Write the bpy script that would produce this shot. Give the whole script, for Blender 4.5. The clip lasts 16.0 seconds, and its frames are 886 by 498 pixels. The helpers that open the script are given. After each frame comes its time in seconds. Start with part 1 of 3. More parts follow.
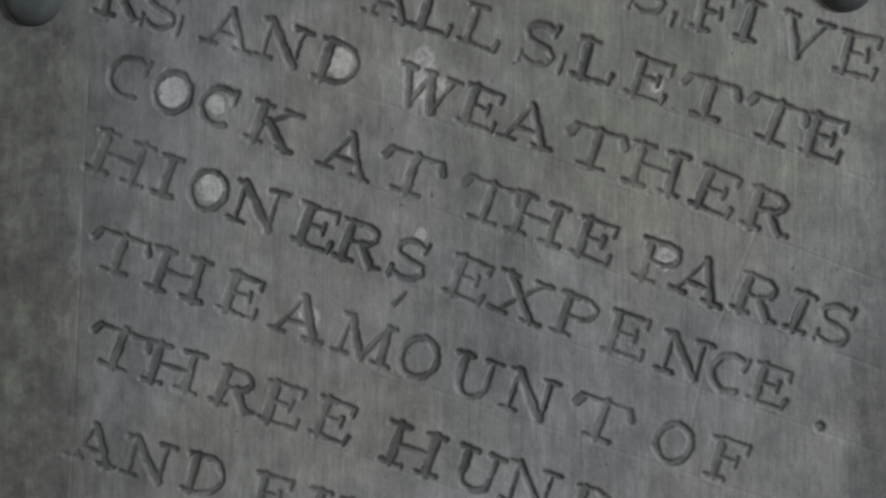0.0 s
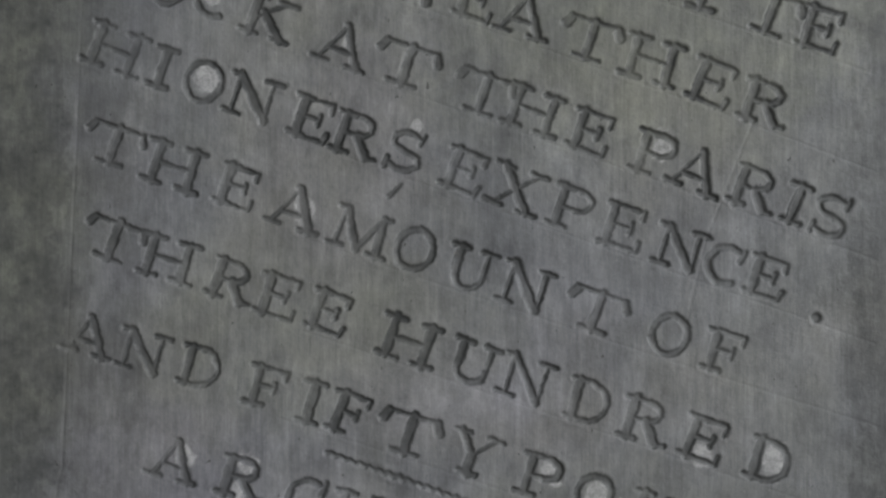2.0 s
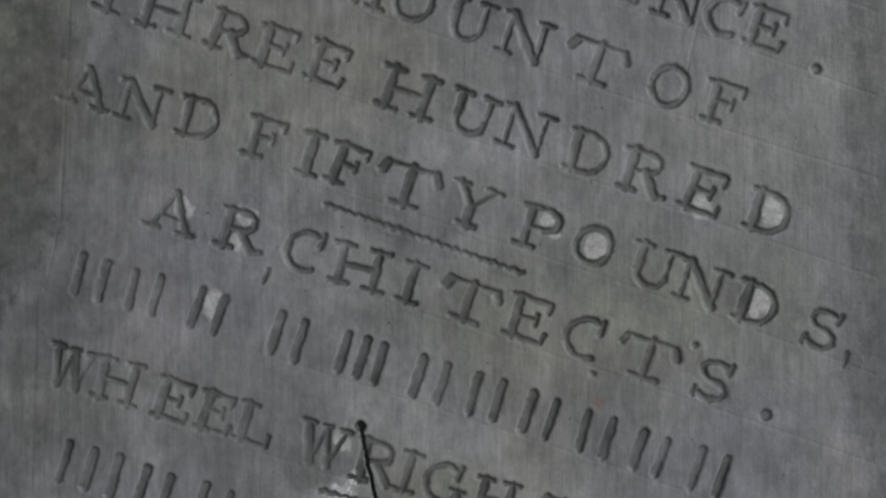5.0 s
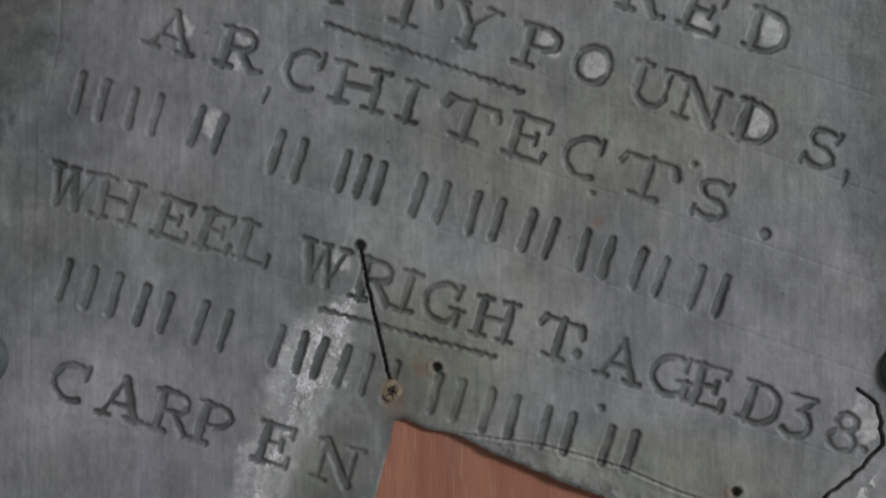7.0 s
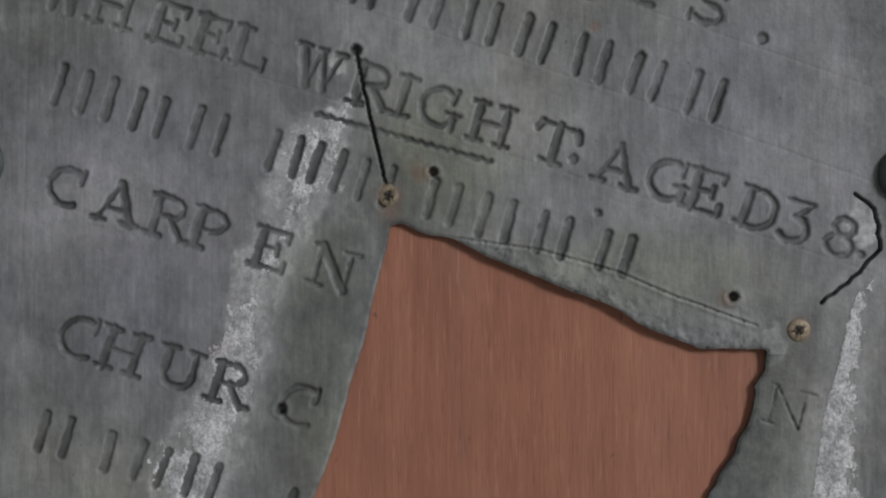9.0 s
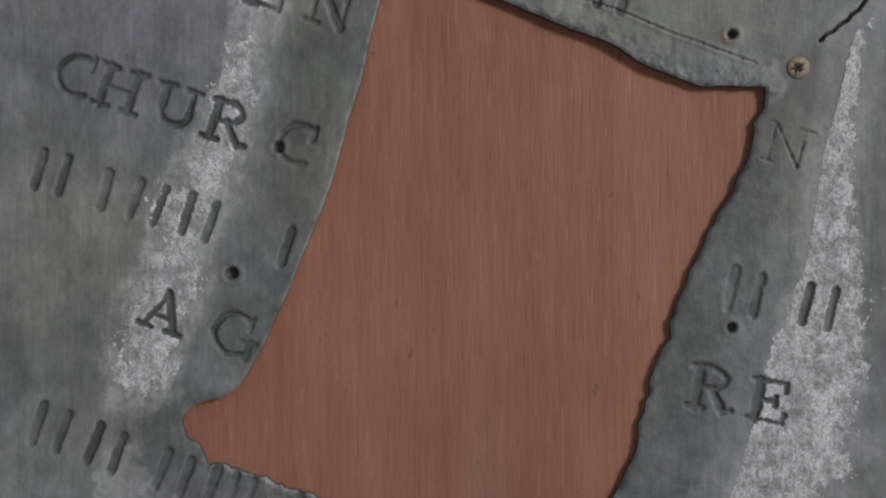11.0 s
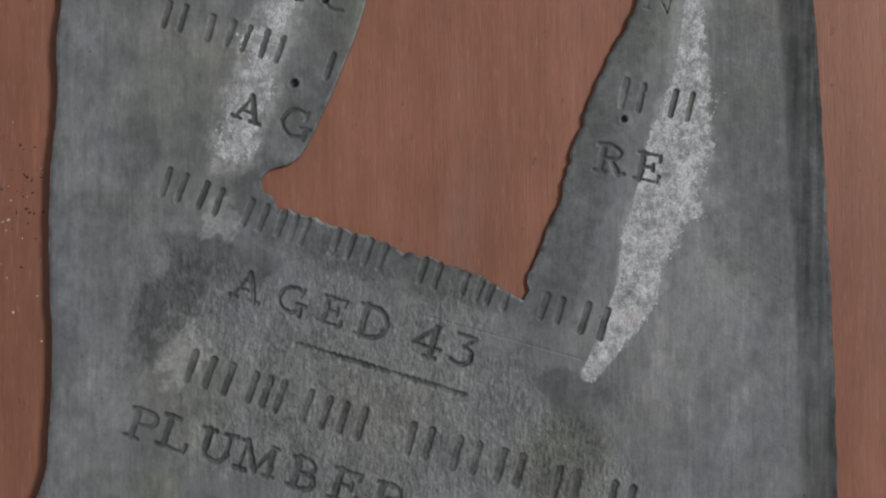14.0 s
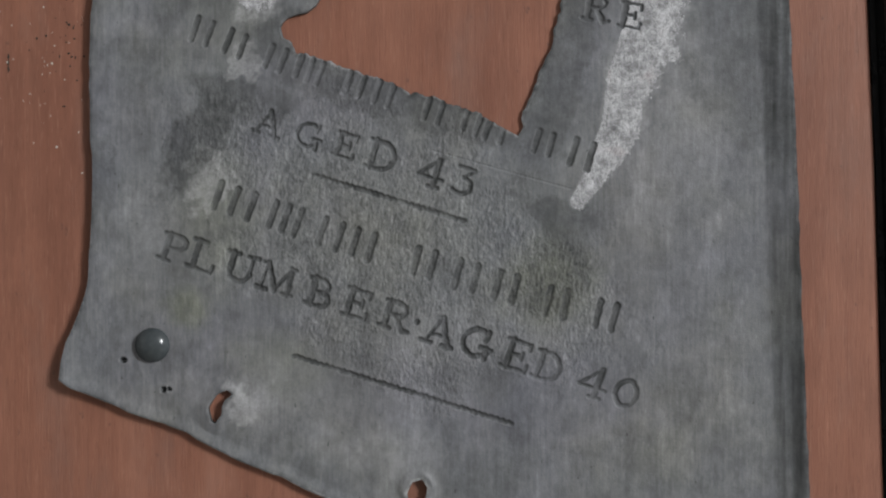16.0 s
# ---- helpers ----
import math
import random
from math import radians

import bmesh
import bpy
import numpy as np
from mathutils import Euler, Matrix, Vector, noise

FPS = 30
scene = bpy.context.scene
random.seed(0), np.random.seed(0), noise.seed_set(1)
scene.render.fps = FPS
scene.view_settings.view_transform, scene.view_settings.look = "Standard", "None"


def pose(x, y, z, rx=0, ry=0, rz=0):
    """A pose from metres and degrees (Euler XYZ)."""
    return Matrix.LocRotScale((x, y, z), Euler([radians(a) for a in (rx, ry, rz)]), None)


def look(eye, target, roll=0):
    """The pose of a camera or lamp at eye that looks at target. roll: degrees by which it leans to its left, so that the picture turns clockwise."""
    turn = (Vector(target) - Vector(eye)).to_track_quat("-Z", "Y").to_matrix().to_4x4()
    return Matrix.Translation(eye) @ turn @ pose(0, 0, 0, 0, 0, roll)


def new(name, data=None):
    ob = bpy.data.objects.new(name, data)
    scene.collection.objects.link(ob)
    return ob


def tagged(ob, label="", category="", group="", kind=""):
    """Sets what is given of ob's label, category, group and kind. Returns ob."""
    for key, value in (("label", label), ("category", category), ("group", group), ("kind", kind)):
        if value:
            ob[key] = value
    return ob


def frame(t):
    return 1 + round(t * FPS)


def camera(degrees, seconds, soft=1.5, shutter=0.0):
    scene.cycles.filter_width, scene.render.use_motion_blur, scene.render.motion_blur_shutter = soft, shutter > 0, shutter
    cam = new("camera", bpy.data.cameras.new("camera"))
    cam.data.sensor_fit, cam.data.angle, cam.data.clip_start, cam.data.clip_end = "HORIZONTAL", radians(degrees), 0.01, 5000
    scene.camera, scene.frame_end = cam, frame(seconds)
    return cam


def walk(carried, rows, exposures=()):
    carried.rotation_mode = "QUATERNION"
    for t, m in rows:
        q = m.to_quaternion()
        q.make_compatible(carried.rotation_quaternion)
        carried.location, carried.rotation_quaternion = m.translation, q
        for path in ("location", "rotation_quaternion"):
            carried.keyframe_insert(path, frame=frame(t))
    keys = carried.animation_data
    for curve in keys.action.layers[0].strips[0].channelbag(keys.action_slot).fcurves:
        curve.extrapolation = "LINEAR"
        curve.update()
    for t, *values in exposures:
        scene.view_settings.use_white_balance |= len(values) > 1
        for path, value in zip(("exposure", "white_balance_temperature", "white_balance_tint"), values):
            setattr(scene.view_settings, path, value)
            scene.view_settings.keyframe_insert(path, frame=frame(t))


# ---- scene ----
cam = camera(40.0, 16.0, soft=2.1)
EYE = 1.6
PATH = [
    (0.0, 0.0, 0.0, 0.3846), (0.5, 0.0003, -0.008, 0.3845), (1.0, 0.0007, -0.0153, 0.3842), (1.5, 0.001, -0.0246, 0.3842),
    (2.0, 0.0013, -0.0343, 0.384), (2.5, 0.0018, -0.0408, 0.384), (3.0, 0.0015, -0.0428, 0.3839), (3.5, 0.0016, -0.0447, 0.3838),
    (4.0, 0.0017, -0.0704, 0.3837), (4.2, 0.0016, -0.0817, 0.3834), (6.3, 0.0016, -0.1469, 0.3831), (6.5, 0.0016, -0.1535, 0.3832),
    (7.0, 0.0018, -0.1696, 0.3834), (7.5, 0.0022, -0.187, 0.3831), (8.0, 0.0023, -0.2023, 0.3825), (8.2, 0.0026, -0.2083, 0.3825),
    (10.3, 0.003, -0.282, 0.3819), (10.5, 0.0028, -0.2929, 0.3816), (11.0, 0.0035, -0.3134, 0.3812), (11.5, 0.0046, -0.327, 0.4039),
    (12.0, 0.0054, -0.3407, 0.434), (12.5, 0.0071, -0.3543, 0.4685), (13.0, 0.0085, -0.3708, 0.5024), (13.5, 0.008, -0.3901, 0.5402),
    (14.0, 0.0081, -0.3997, 0.5773), (14.5, 0.0077, -0.4233, 0.6203), (15.0, 0.0076, -0.4436, 0.6393), (15.5, 0.0073, -0.4613, 0.6388),
    (16.0, 0.0069, -0.4836, 0.6387),
]
EXPOSURES = [(0.0, 0.0), (6.5, -0.06), (10.5, -0.16), (12.5, -0.17), (14.0, -0.05), (15.0, 0.0), (16.0, 0.03)]
walk(cam, [(t, pose(x, -d, EYE + z, 90)) for t, x, z, d in PATH], EXPOSURES)

# ---------------------------------------------------------------- light
world = bpy.data.worlds.new("world")
scene.world = world
world.use_nodes = True
sky = world.node_tree.nodes.new("ShaderNodeTexSky")
sky.sky_type, sky.sun_disc = "NISHITA", False
sky.sun_elevation, sky.sun_rotation = radians(40), radians(200)
world.node_tree.nodes["Background"].inputs["Strength"].default_value = 0.1
world.node_tree.links.new(sky.outputs[0], world.node_tree.nodes["Background"].inputs["Color"])
ROOM_X, ROOM_Y, ROOM_H = 4.6, -6.2, 4.4
WIN_Y, WIN_Z = (-4.7, -3.1), (2.4, 4.0)


def window_light(name, at, towards, w, h, power, colour):
    lamp = bpy.data.lights.new(name, "AREA")
    lamp.shape, lamp.size, lamp.size_y, lamp.energy, lamp.color = "RECTANGLE", w, h, power, colour
    ob = new(name, lamp)
    ob.matrix_world = look(at, towards)
    return ob


window_light("daylight", (ROOM_X + 0.08, -3.9, 3.2), (0.0, -0.6, 1.3), 1.3, 1.4, 402.0, (0.95, 0.965, 0.985))

# ---------------------------------------------------------------- materials


def material(name, rough=0.6, metal=0.0, spec=0.5):
    m = bpy.data.materials.new(name)
    m.use_nodes = True
    b = m.node_tree.nodes["Principled BSDF"]
    b.inputs["Roughness"].default_value, b.inputs["Metallic"].default_value = rough, metal
    b.inputs["Specular IOR Level"].default_value = spec
    return m, m.node_tree, b


def coords(nt, scale):
    c, m = nt.nodes.new("ShaderNodeTexCoord"), nt.nodes.new("ShaderNodeMapping")
    m.inputs["Scale"].default_value = scale
    nt.links.new(c.outputs["Object"], m.inputs["Vector"])
    return m.outputs[0]


def noise_node(nt, vec, scale, detail=4, rough=0.6):
    n = nt.nodes.new("ShaderNodeTexNoise")
    n.inputs["Scale"].default_value, n.inputs["Detail"].default_value, n.inputs["Roughness"].default_value = scale, detail, rough
    nt.links.new(vec, n.inputs["Vector"])
    return n.outputs["Fac"]


def ramp(nt, fac, *stops):
    r = nt.nodes.new("ShaderNodeValToRGB")
    while len(r.color_ramp.elements) < len(stops):
        r.color_ramp.elements.new(0.5)
    for e, (p, c) in zip(r.color_ramp.elements, stops):
        e.position, e.color = p, (*c, 1) if len(c) == 3 else c
    nt.links.new(fac, r.inputs[0])
    return r.outputs[0]


def mix(nt, fac, a, b, mode="MIX"):
    n = nt.nodes.new("ShaderNodeMix")
    n.data_type, n.blend_type = "RGBA", mode
    for sock, v in ((n.inputs[0], fac), (n.inputs[6], a), (n.inputs[7], b)):
        if isinstance(v, (int, float)):
            sock.default_value = v
        elif isinstance(v, tuple):
            sock.default_value = (*v, 1)
        else:
            nt.links.new(v, sock)
    return n.outputs[2]


def math_node(nt, op, a, b):
    n = nt.nodes.new("ShaderNodeMath")
    n.operation = op
    for sock, v in ((n.inputs[0], a), (n.inputs[1], b)):
        if isinstance(v, (int, float)):
            sock.default_value = v
        else:
            nt.links.new(v, sock)
    return n.outputs[0]


def attribute(nt, name):
    a = nt.nodes.new("ShaderNodeAttribute")
    a.attribute_name = name
    return a.outputs["Fac"]


def bump(nt, b, height, strength, dist):
    n = nt.nodes.new("ShaderNodeBump")
    n.inputs["Strength"].default_value, n.inputs["Distance"].default_value = strength, dist
    nt.links.new(height, n.inputs["Height"])
    nt.links.new(n.outputs[0], b.inputs["Normal"])


def lead_material():
    m, nt, b = material("weathered_lead", 0.5, 0.0, 0.4)
    flat = coords(nt, (1, 1, 1))
    big, mid, fine = noise_node(nt, flat, 14, 5), noise_node(nt, flat, 70, 5, 0.65), noise_node(nt, flat, 700, 4, 0.7)
    streak = noise_node(nt, coords(nt, (1, 1, 0.06)), 75, 5, 0.65)
    brush = noise_node(nt, coords(nt, (1, 1, 0.045)), 620, 4, 0.75)
    hair = noise_node(nt, coords(nt, (1, 1, 0.03)), 1500, 3, 0.7)
    cloud = noise_node(nt, coords(nt, (1, 1, 0.55)), 40, 6, 0.7)
    grain = noise_node(nt, coords(nt, (1, 1, 0.4)), 330, 5, 0.75)
    col = ramp(nt, big, (0.32, (0.132, 0.138, 0.150)), (0.5, (0.152, 0.156, 0.160)), (0.68, (0.176, 0.176, 0.166)))
    # green-brown patina and a violet bloom of oxide
    olive = math_node(nt, "MULTIPLY", attribute(nt, "olive"), ramp(nt, mid, (0.25, (0.35,) * 3), (0.7, (1, 1, 1))))
    col = mix(nt, olive, col, (0.146, 0.153, 0.116))
    violet = math_node(nt, "MULTIPLY", attribute(nt, "violet"), ramp(nt, cloud, (0.3, (0.3,) * 3), (0.7, (1, 1, 1))))
    col = mix(nt, violet, col, (0.168, 0.162, 0.200))
    col = mix(nt, 0.60, col, ramp(nt, cloud, (0.30, (0.28, 0.28, 0.29)), (0.52, (0.5, 0.5, 0.5)), (0.72, (0.74, 0.74, 0.73))), "OVERLAY")
    col = mix(nt, 0.30, col, ramp(nt, streak, (0.3, (0.30, 0.30, 0.31)), (0.7, (0.72, 0.72, 0.71))), "OVERLAY")
    col = mix(nt, 0.52, col, ramp(nt, mid, (0.3, (0.29, 0.29, 0.29)), (0.7, (0.71, 0.71, 0.71))), "OVERLAY")
    col = mix(nt, 0.28, col, ramp(nt, brush, (0.3, (0.26, 0.26, 0.26)), (0.7, (0.74, 0.74, 0.74))), "OVERLAY")
    col = mix(nt, 0.46, col, ramp(nt, grain, (0.3, (0.26, 0.26, 0.26)), (0.7, (0.74, 0.74, 0.74))), "OVERLAY")
    col = mix(nt, 0.12, col, ramp(nt, hair, (0.3, (0.25, 0.25, 0.25)), (0.7, (0.75, 0.75, 0.75))), "OVERLAY")
    # pale specks and dark pits
    col = mix(nt, ramp(nt, fine, (0.70, (0, 0, 0)), (0.78, (0.5, 0.5, 0.5))), col, (0.42, 0.42, 0.41))
    pits = ramp(nt, noise_node(nt, coords(nt, (1, 1, 0.7)), 420, 2, 0.5), (0.235, (0.75,) * 3), (0.29, (0, 0, 0)))
    col = mix(nt, pits, col, (0.045, 0.046, 0.044))
    pale = math_node(nt, "MULTIPLY", attribute(nt, "pale"), ramp(nt, noise_node(nt, flat, 300, 5, 0.75), (0.34, (0.25, 0.25, 0.25)), (0.6, (1, 1, 1))))
    col = mix(nt, pale, col, (0.50, 0.50, 0.50))
    # dirt field: real stains, with shade of grooves and bent edge painted in
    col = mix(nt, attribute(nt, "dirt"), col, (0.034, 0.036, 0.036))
    col = mix(nt, attribute(nt, "rust"), col, (0.16, 0.085, 0.055))
    rust = ramp(nt, noise_node(nt, flat, 38, 6, 0.7), (0.68, (0, 0, 0)), (0.78, (1, 1, 1)))
    col = mix(nt, math_node(nt, "MULTIPLY", rust, 0.3), col, (0.12, 0.09, 0.065))
    nt.links.new(col, b.inputs["Base Color"])
    nt.links.new(ramp(nt, mid, (0.25, (0.44,) * 3), (0.75, (0.66,) * 3)), b.inputs["Roughness"])
    h = math_node(nt, "ADD", math_node(nt, "MULTIPLY", fine, 0.6), math_node(nt, "MULTIPLY", brush, 0.3))
    bump(nt, b, math_node(nt, "ADD", h, mid), 0.4, 0.0006)
    return m


def solder_material():
    m, nt, b = material("whitened_solder", 0.7, 0.0, 0.35)
    v = coords(nt, (1, 1, 1))
    n1, n2 = noise_node(nt, v, 110, 6, 0.78), noise_node(nt, coords(nt, (1, 1, 0.6)), 520, 5, 0.8)
    col = ramp(nt, n1, (0.32, (0.15, 0.152, 0.158)), (0.46, (0.32, 0.32, 0.33)), (0.60, (0.55, 0.55, 0.565)))
    col = mix(nt, 0.5, col, ramp(nt, noise_node(nt, v, 1300, 3, 0.7), (0.35, (0.25, 0.25, 0.25)), (0.65, (0.78, 0.78, 0.78))), "OVERLAY")
    col = mix(nt, ramp(nt, n2, (0.40, (0.6,) * 3), (0.50, (0, 0, 0))), col, (0.15, 0.15, 0.145))
    col = mix(nt, ramp(nt, noise_node(nt, v, 55, 4, 0.6), (0.60, (0, 0, 0)), (0.73, (0.5, 0.5, 0.5))), col, (0.24, 0.17, 0.17))
    nt.links.new(col, b.inputs["Base Color"])
    bump(nt, b, math_node(nt, "ADD", n1, n2), 0.9, 0.0007)
    return m


def wood_material():
    m, nt, b = material("mahogany_veneer", 0.5, 0.0, 0.3)
    a, c = noise_node(nt, coords(nt, (1, 1, 0.025)), 48, 5, 0.6), noise_node(nt, coords(nt, (1, 1, 0.05)), 420, 5, 0.72)
    p, q = noise_node(nt, coords(nt, (1, 1, 0.07)), 1250, 3, 0.6), noise_node(nt, coords(nt, (1, 1, 0.08)), 1000, 3, 0.6)
    big = noise_node(nt, coords(nt, (1, 1, 0.6)), 11, 4)
    soft = noise_node(nt, coords(nt, (1, 1, 0.35)), 60, 5, 0.7)
    col = ramp(nt, a, (0.3, (0.213, 0.089, 0.057)), (0.5, (0.243, 0.106, 0.069)), (0.72, (0.279, 0.127, 0.085)))
    col = mix(nt, 0.30, col, ramp(nt, c, (0.3, (0.32, 0.32, 0.32)), (0.7, (0.68, 0.68, 0.68))), "OVERLAY")
    col = mix(nt, 0.40, col, ramp(nt, big, (0.3, (0.36, 0.36, 0.38)), (0.7, (0.64, 0.63, 0.62))), "OVERLAY")
    col = mix(nt, 0.28, col, ramp(nt, soft, (0.3, (0.32, 0.32, 0.34)), (0.7, (0.68, 0.67, 0.66))), "OVERLAY")
    col = mix(nt, ramp(nt, p, (0.31, (0.42,) * 3), (0.42, (0, 0, 0))), col, (0.13, 0.052, 0.036))
    col = mix(nt, ramp(nt, q, (0.58, (0, 0, 0)), (0.72, (0.30,) * 3)), col, (0.40, 0.21, 0.145))
    # small dark blemishes and a dusty grey bloom
    spots = ramp(nt, noise_node(nt, coords(nt, (1, 1, 0.6)), 190, 3, 0.6), (0.24, (0.6,) * 3), (0.31, (0, 0, 0)))
    col = mix(nt, spots, col, (0.085, 0.048, 0.040))
    dust = ramp(nt, noise_node(nt, coords(nt, (1, 1, 0.3)), 24, 5, 0.7), (0.52, (0, 0, 0)), (0.75, (0.28,) * 3))
    col = mix(nt, dust, col, (0.22, 0.165, 0.145))
    nt.links.new(col, b.inputs["Base Color"])
    nt.links.new(ramp(nt, c, (0.3, (0.44,) * 3), (0.7, (0.6,) * 3)), b.inputs["Roughness"])
    bump(nt, b, math_node(nt, "ADD", p, math_node(nt, "MULTIPLY", c, 0.5)), 0.35, 0.0004)
    return m


def plain_material(name, lo, hi, scale, rough, metal=0.0, rise=0.0003):
    m, nt, b = material(name, rough, metal)
    v = coords(nt, (1, 1, 1))
    n = noise_node(nt, v, scale, 6, 0.65)
    nt.links.new(ramp(nt, n, (0.3, lo), (0.7, hi)), b.inputs["Base Color"])
    nt.links.new(ramp(nt, n, (0.2, (max(rough - 0.1, 0.05),) * 3), (0.8, (min(rough + 0.1, 1),) * 3)), b.inputs["Roughness"])
    bump(nt, b, n, 0.4, rise)
    return m


LEAD, SOLDER, WOOD = lead_material(), solder_material(), wood_material()
NAIL = plain_material("grey_painted_nail", (0.036, 0.044, 0.047), (0.062, 0.070, 0.074), 160, 0.17)
BRASS = plain_material("dulled_brass", (0.12, 0.095, 0.065), (0.27, 0.22, 0.155), 700, 0.6, 0.45)
DARK_METAL = plain_material("dark_recess_and_grit", (0.010, 0.008, 0.006), (0.035, 0.026, 0.018), 900, 0.8)
PLASTER = plain_material("bare_plaster", (0.34, 0.335, 0.325), (0.46, 0.455, 0.44), 6, 0.9, 0.0, 0.004)
FLOOR = plain_material("stone_floor", (0.20, 0.19, 0.17), (0.32, 0.30, 0.27), 5, 0.7, 0.0, 0.003)
BLACK = plain_material("black_painted_wood", (0.008, 0.008, 0.009), (0.018, 0.018, 0.020), 60, 0.3)
# dark lead patina, with the shade of the gap behind painted in
EDGE = plain_material("patina_edge_gap_shade", (0.030, 0.031, 0.031), (0.075, 0.076, 0.075), 300, 0.7)
CRUMB = plain_material("pale_dust", (0.35, 0.31, 0.27), (0.6, 0.56, 0.5), 800, 0.9)


# ---------------------------------------------------------------- helpers of this scene
def part(name, bm, mat, parent=None, label=""):
    me = bpy.data.meshes.new(name)
    bm.to_mesh(me)
    bm.free()
    me.materials.append(mat)
    ob = new(name, me)
    ob.parent = parent
    return tagged(ob, label)


def box(bm, lo, hi, bevel=0.0):
    r = bmesh.ops.create_cube(bm, size=1)
    bmesh.ops.scale(bm, verts=r["verts"], vec=[h - l for l, h in zip(lo, hi)])
    bmesh.ops.translate(bm, verts=r["verts"], vec=[(h + l) / 2 for l, h in zip(lo, hi)])
    if bevel:
        edges = list({e for v in r["verts"] for e in v.link_edges})
        bmesh.ops.bevel(bm, geom=edges, offset=bevel, segments=2, affect="EDGES")
    return bm


def structure(name, lo, hi, mat, label):
    ob = part(name, box(bmesh.new(), lo, hi), mat)
    return tagged(ob, label, name.split("_")[0], kind="structure")


def smooth_step(a, b, x):
    t = np.clip((x - a) / (b - a), 0, 1)
    return t * t * (3 - 2 * t)


def value_noise(x, z, size, seed):
    """Smooth noise from -1 to 1 over a plane, with lumps of about that size."""
    table = np.random.RandomState(seed).rand(256, 256) * 2 - 1
    u, v = x / size + 1000.5, z / size + 1000.5
    i, j = np.floor(u).astype(int), np.floor(v).astype(int)
    fu, fv = u - i, v - j
    fu, fv = fu * fu * (3 - 2 * fu), fv * fv * (3 - 2 * fv)
    i0, i1, j0, j1 = i % 256, (i + 1) % 256, j % 256, (j + 1) % 256
    return (table[i0, j0] * (1 - fu) + table[i1, j0] * fu) * (1 - fv) + (table[i0, j1] * (1 - fu) + table[i1, j1] * fu) * fv


def fractal(x, z, size, seed, octaves=4, gain=0.55):
    total, amp, norm = 0, 1.0, 0
    for k in range(octaves):
        c, s = math.cos(0.6 + 1.1 * k), math.sin(0.6 + 1.1 * k)
        total, norm = total + amp * value_noise(x * c - z * s, x * s + z * c, size / 2 ** k, seed + k), norm + amp
        amp *= gain
    return total / norm


# ---------------------------------------------------------------- room
structure("floor", (-2.6, ROOM_Y - 0.2, -0.1), (ROOM_X + 0.2, 0.3, 0.0), FLOOR, "worn grey stone floor of the room")
structure("ceiling", (-2.6, ROOM_Y - 0.2, ROOM_H), (ROOM_X + 0.2, 0.3, ROOM_H + 0.1), PLASTER, "plain bare grey plaster ceiling")
structure("wall_north", (-2.4, 0.028, 0.0), (ROOM_X, 0.3, ROOM_H), PLASTER, "bare grey plaster wall that carries the board")
structure("wall_south", (-2.4, ROOM_Y - 0.2, 0.0), (ROOM_X, ROOM_Y, ROOM_H), PLASTER, "plain bare grey plaster wall")
structure("wall_west", (-2.6, ROOM_Y, 0.0), (-2.4, 0.028, ROOM_H), PLASTER, "plain bare grey plaster wall")
bm = bmesh.new()
x0, x1 = ROOM_X, ROOM_X + 0.2
for lo, hi in (((x0, ROOM_Y, 0), (x1, 0.028, WIN_Z[0])), ((x0, ROOM_Y, WIN_Z[1]), (x1, 0.028, ROOM_H)),
               ((x0, ROOM_Y, WIN_Z[0]), (x1, WIN_Y[0], WIN_Z[1])), ((x0, WIN_Y[1], WIN_Z[0]), (x1, 0.028, WIN_Z[1]))):
    box(bm, lo, hi)
tagged(part("wall_east", bm, PLASTER), "bare grey plaster wall with a deep window opening", "wall", kind="structure")

# ---------------------------------------------------------------- mahogany board and its dark edge
BOARD_Y = 0.0024
board = tagged(new("mounting_board"), "reddish-brown mahogany board behind the lead plaque", "board")
bm = bmesh.new()
prof = [(-0.42, 0.32), (0.2135, 0.32), (0.2200, -0.10), (0.2345, -0.4418), (0.2395, -0.62), (0.2430, -0.80), (-0.42, -0.80)]
front = [bm.verts.new((x, BOARD_Y, EYE + z)) for x, z in prof]
back = [bm.verts.new((x, 0.027, EYE + z)) for x, z in prof]
bm.faces.new(front)
bm.faces.new(back[::-1])
for k in range(len(prof)):
    bm.faces.new((front[k - 1], front[k], back[k], back[k - 1]))
bmesh.ops.recalc_face_normals(bm, faces=bm.faces)
bmesh.ops.bevel(bm, geom=[e for e in bm.edges if all(abs(v.co.y - BOARD_Y) < 1e-6 for v in e.verts)], offset=0.0018, segments=3, affect="EDGES")
part("panel", bm, WOOD, board)
rail = tagged(new("frame_rail"), "black painted frame rail with a rounded bead beside the mahogany board", "frame")
# the inner line of the rail leans a little; the bead stands 4 mm off the board behind a dark gap
LINE = [(0.2175, 0.32), (0.2240, -0.10), (0.2385, -0.4418), (0.2435, -0.62), (0.2470, -0.80)]


def swept(section, smooth=False):
    """A bar along the rail's inner line, from a section of (across, depth) points."""
    bm = bmesh.new()
    rings = [[bm.verts.new((x + u, v, EYE + z)) for u, v in section] for x, z in LINE]
    n = len(section)
    for lo, hi in zip(rings[:-1], rings[1:]):
        for k in range(n):
            bm.faces.new((lo[k], lo[(k + 1) % n], hi[(k + 1) % n], hi[k])).smooth = smooth
    bm.faces.new(rings[0])
    bm.faces.new(rings[-1][::-1])
    bmesh.ops.recalc_face_normals(bm, faces=bm.faces)
    return bm


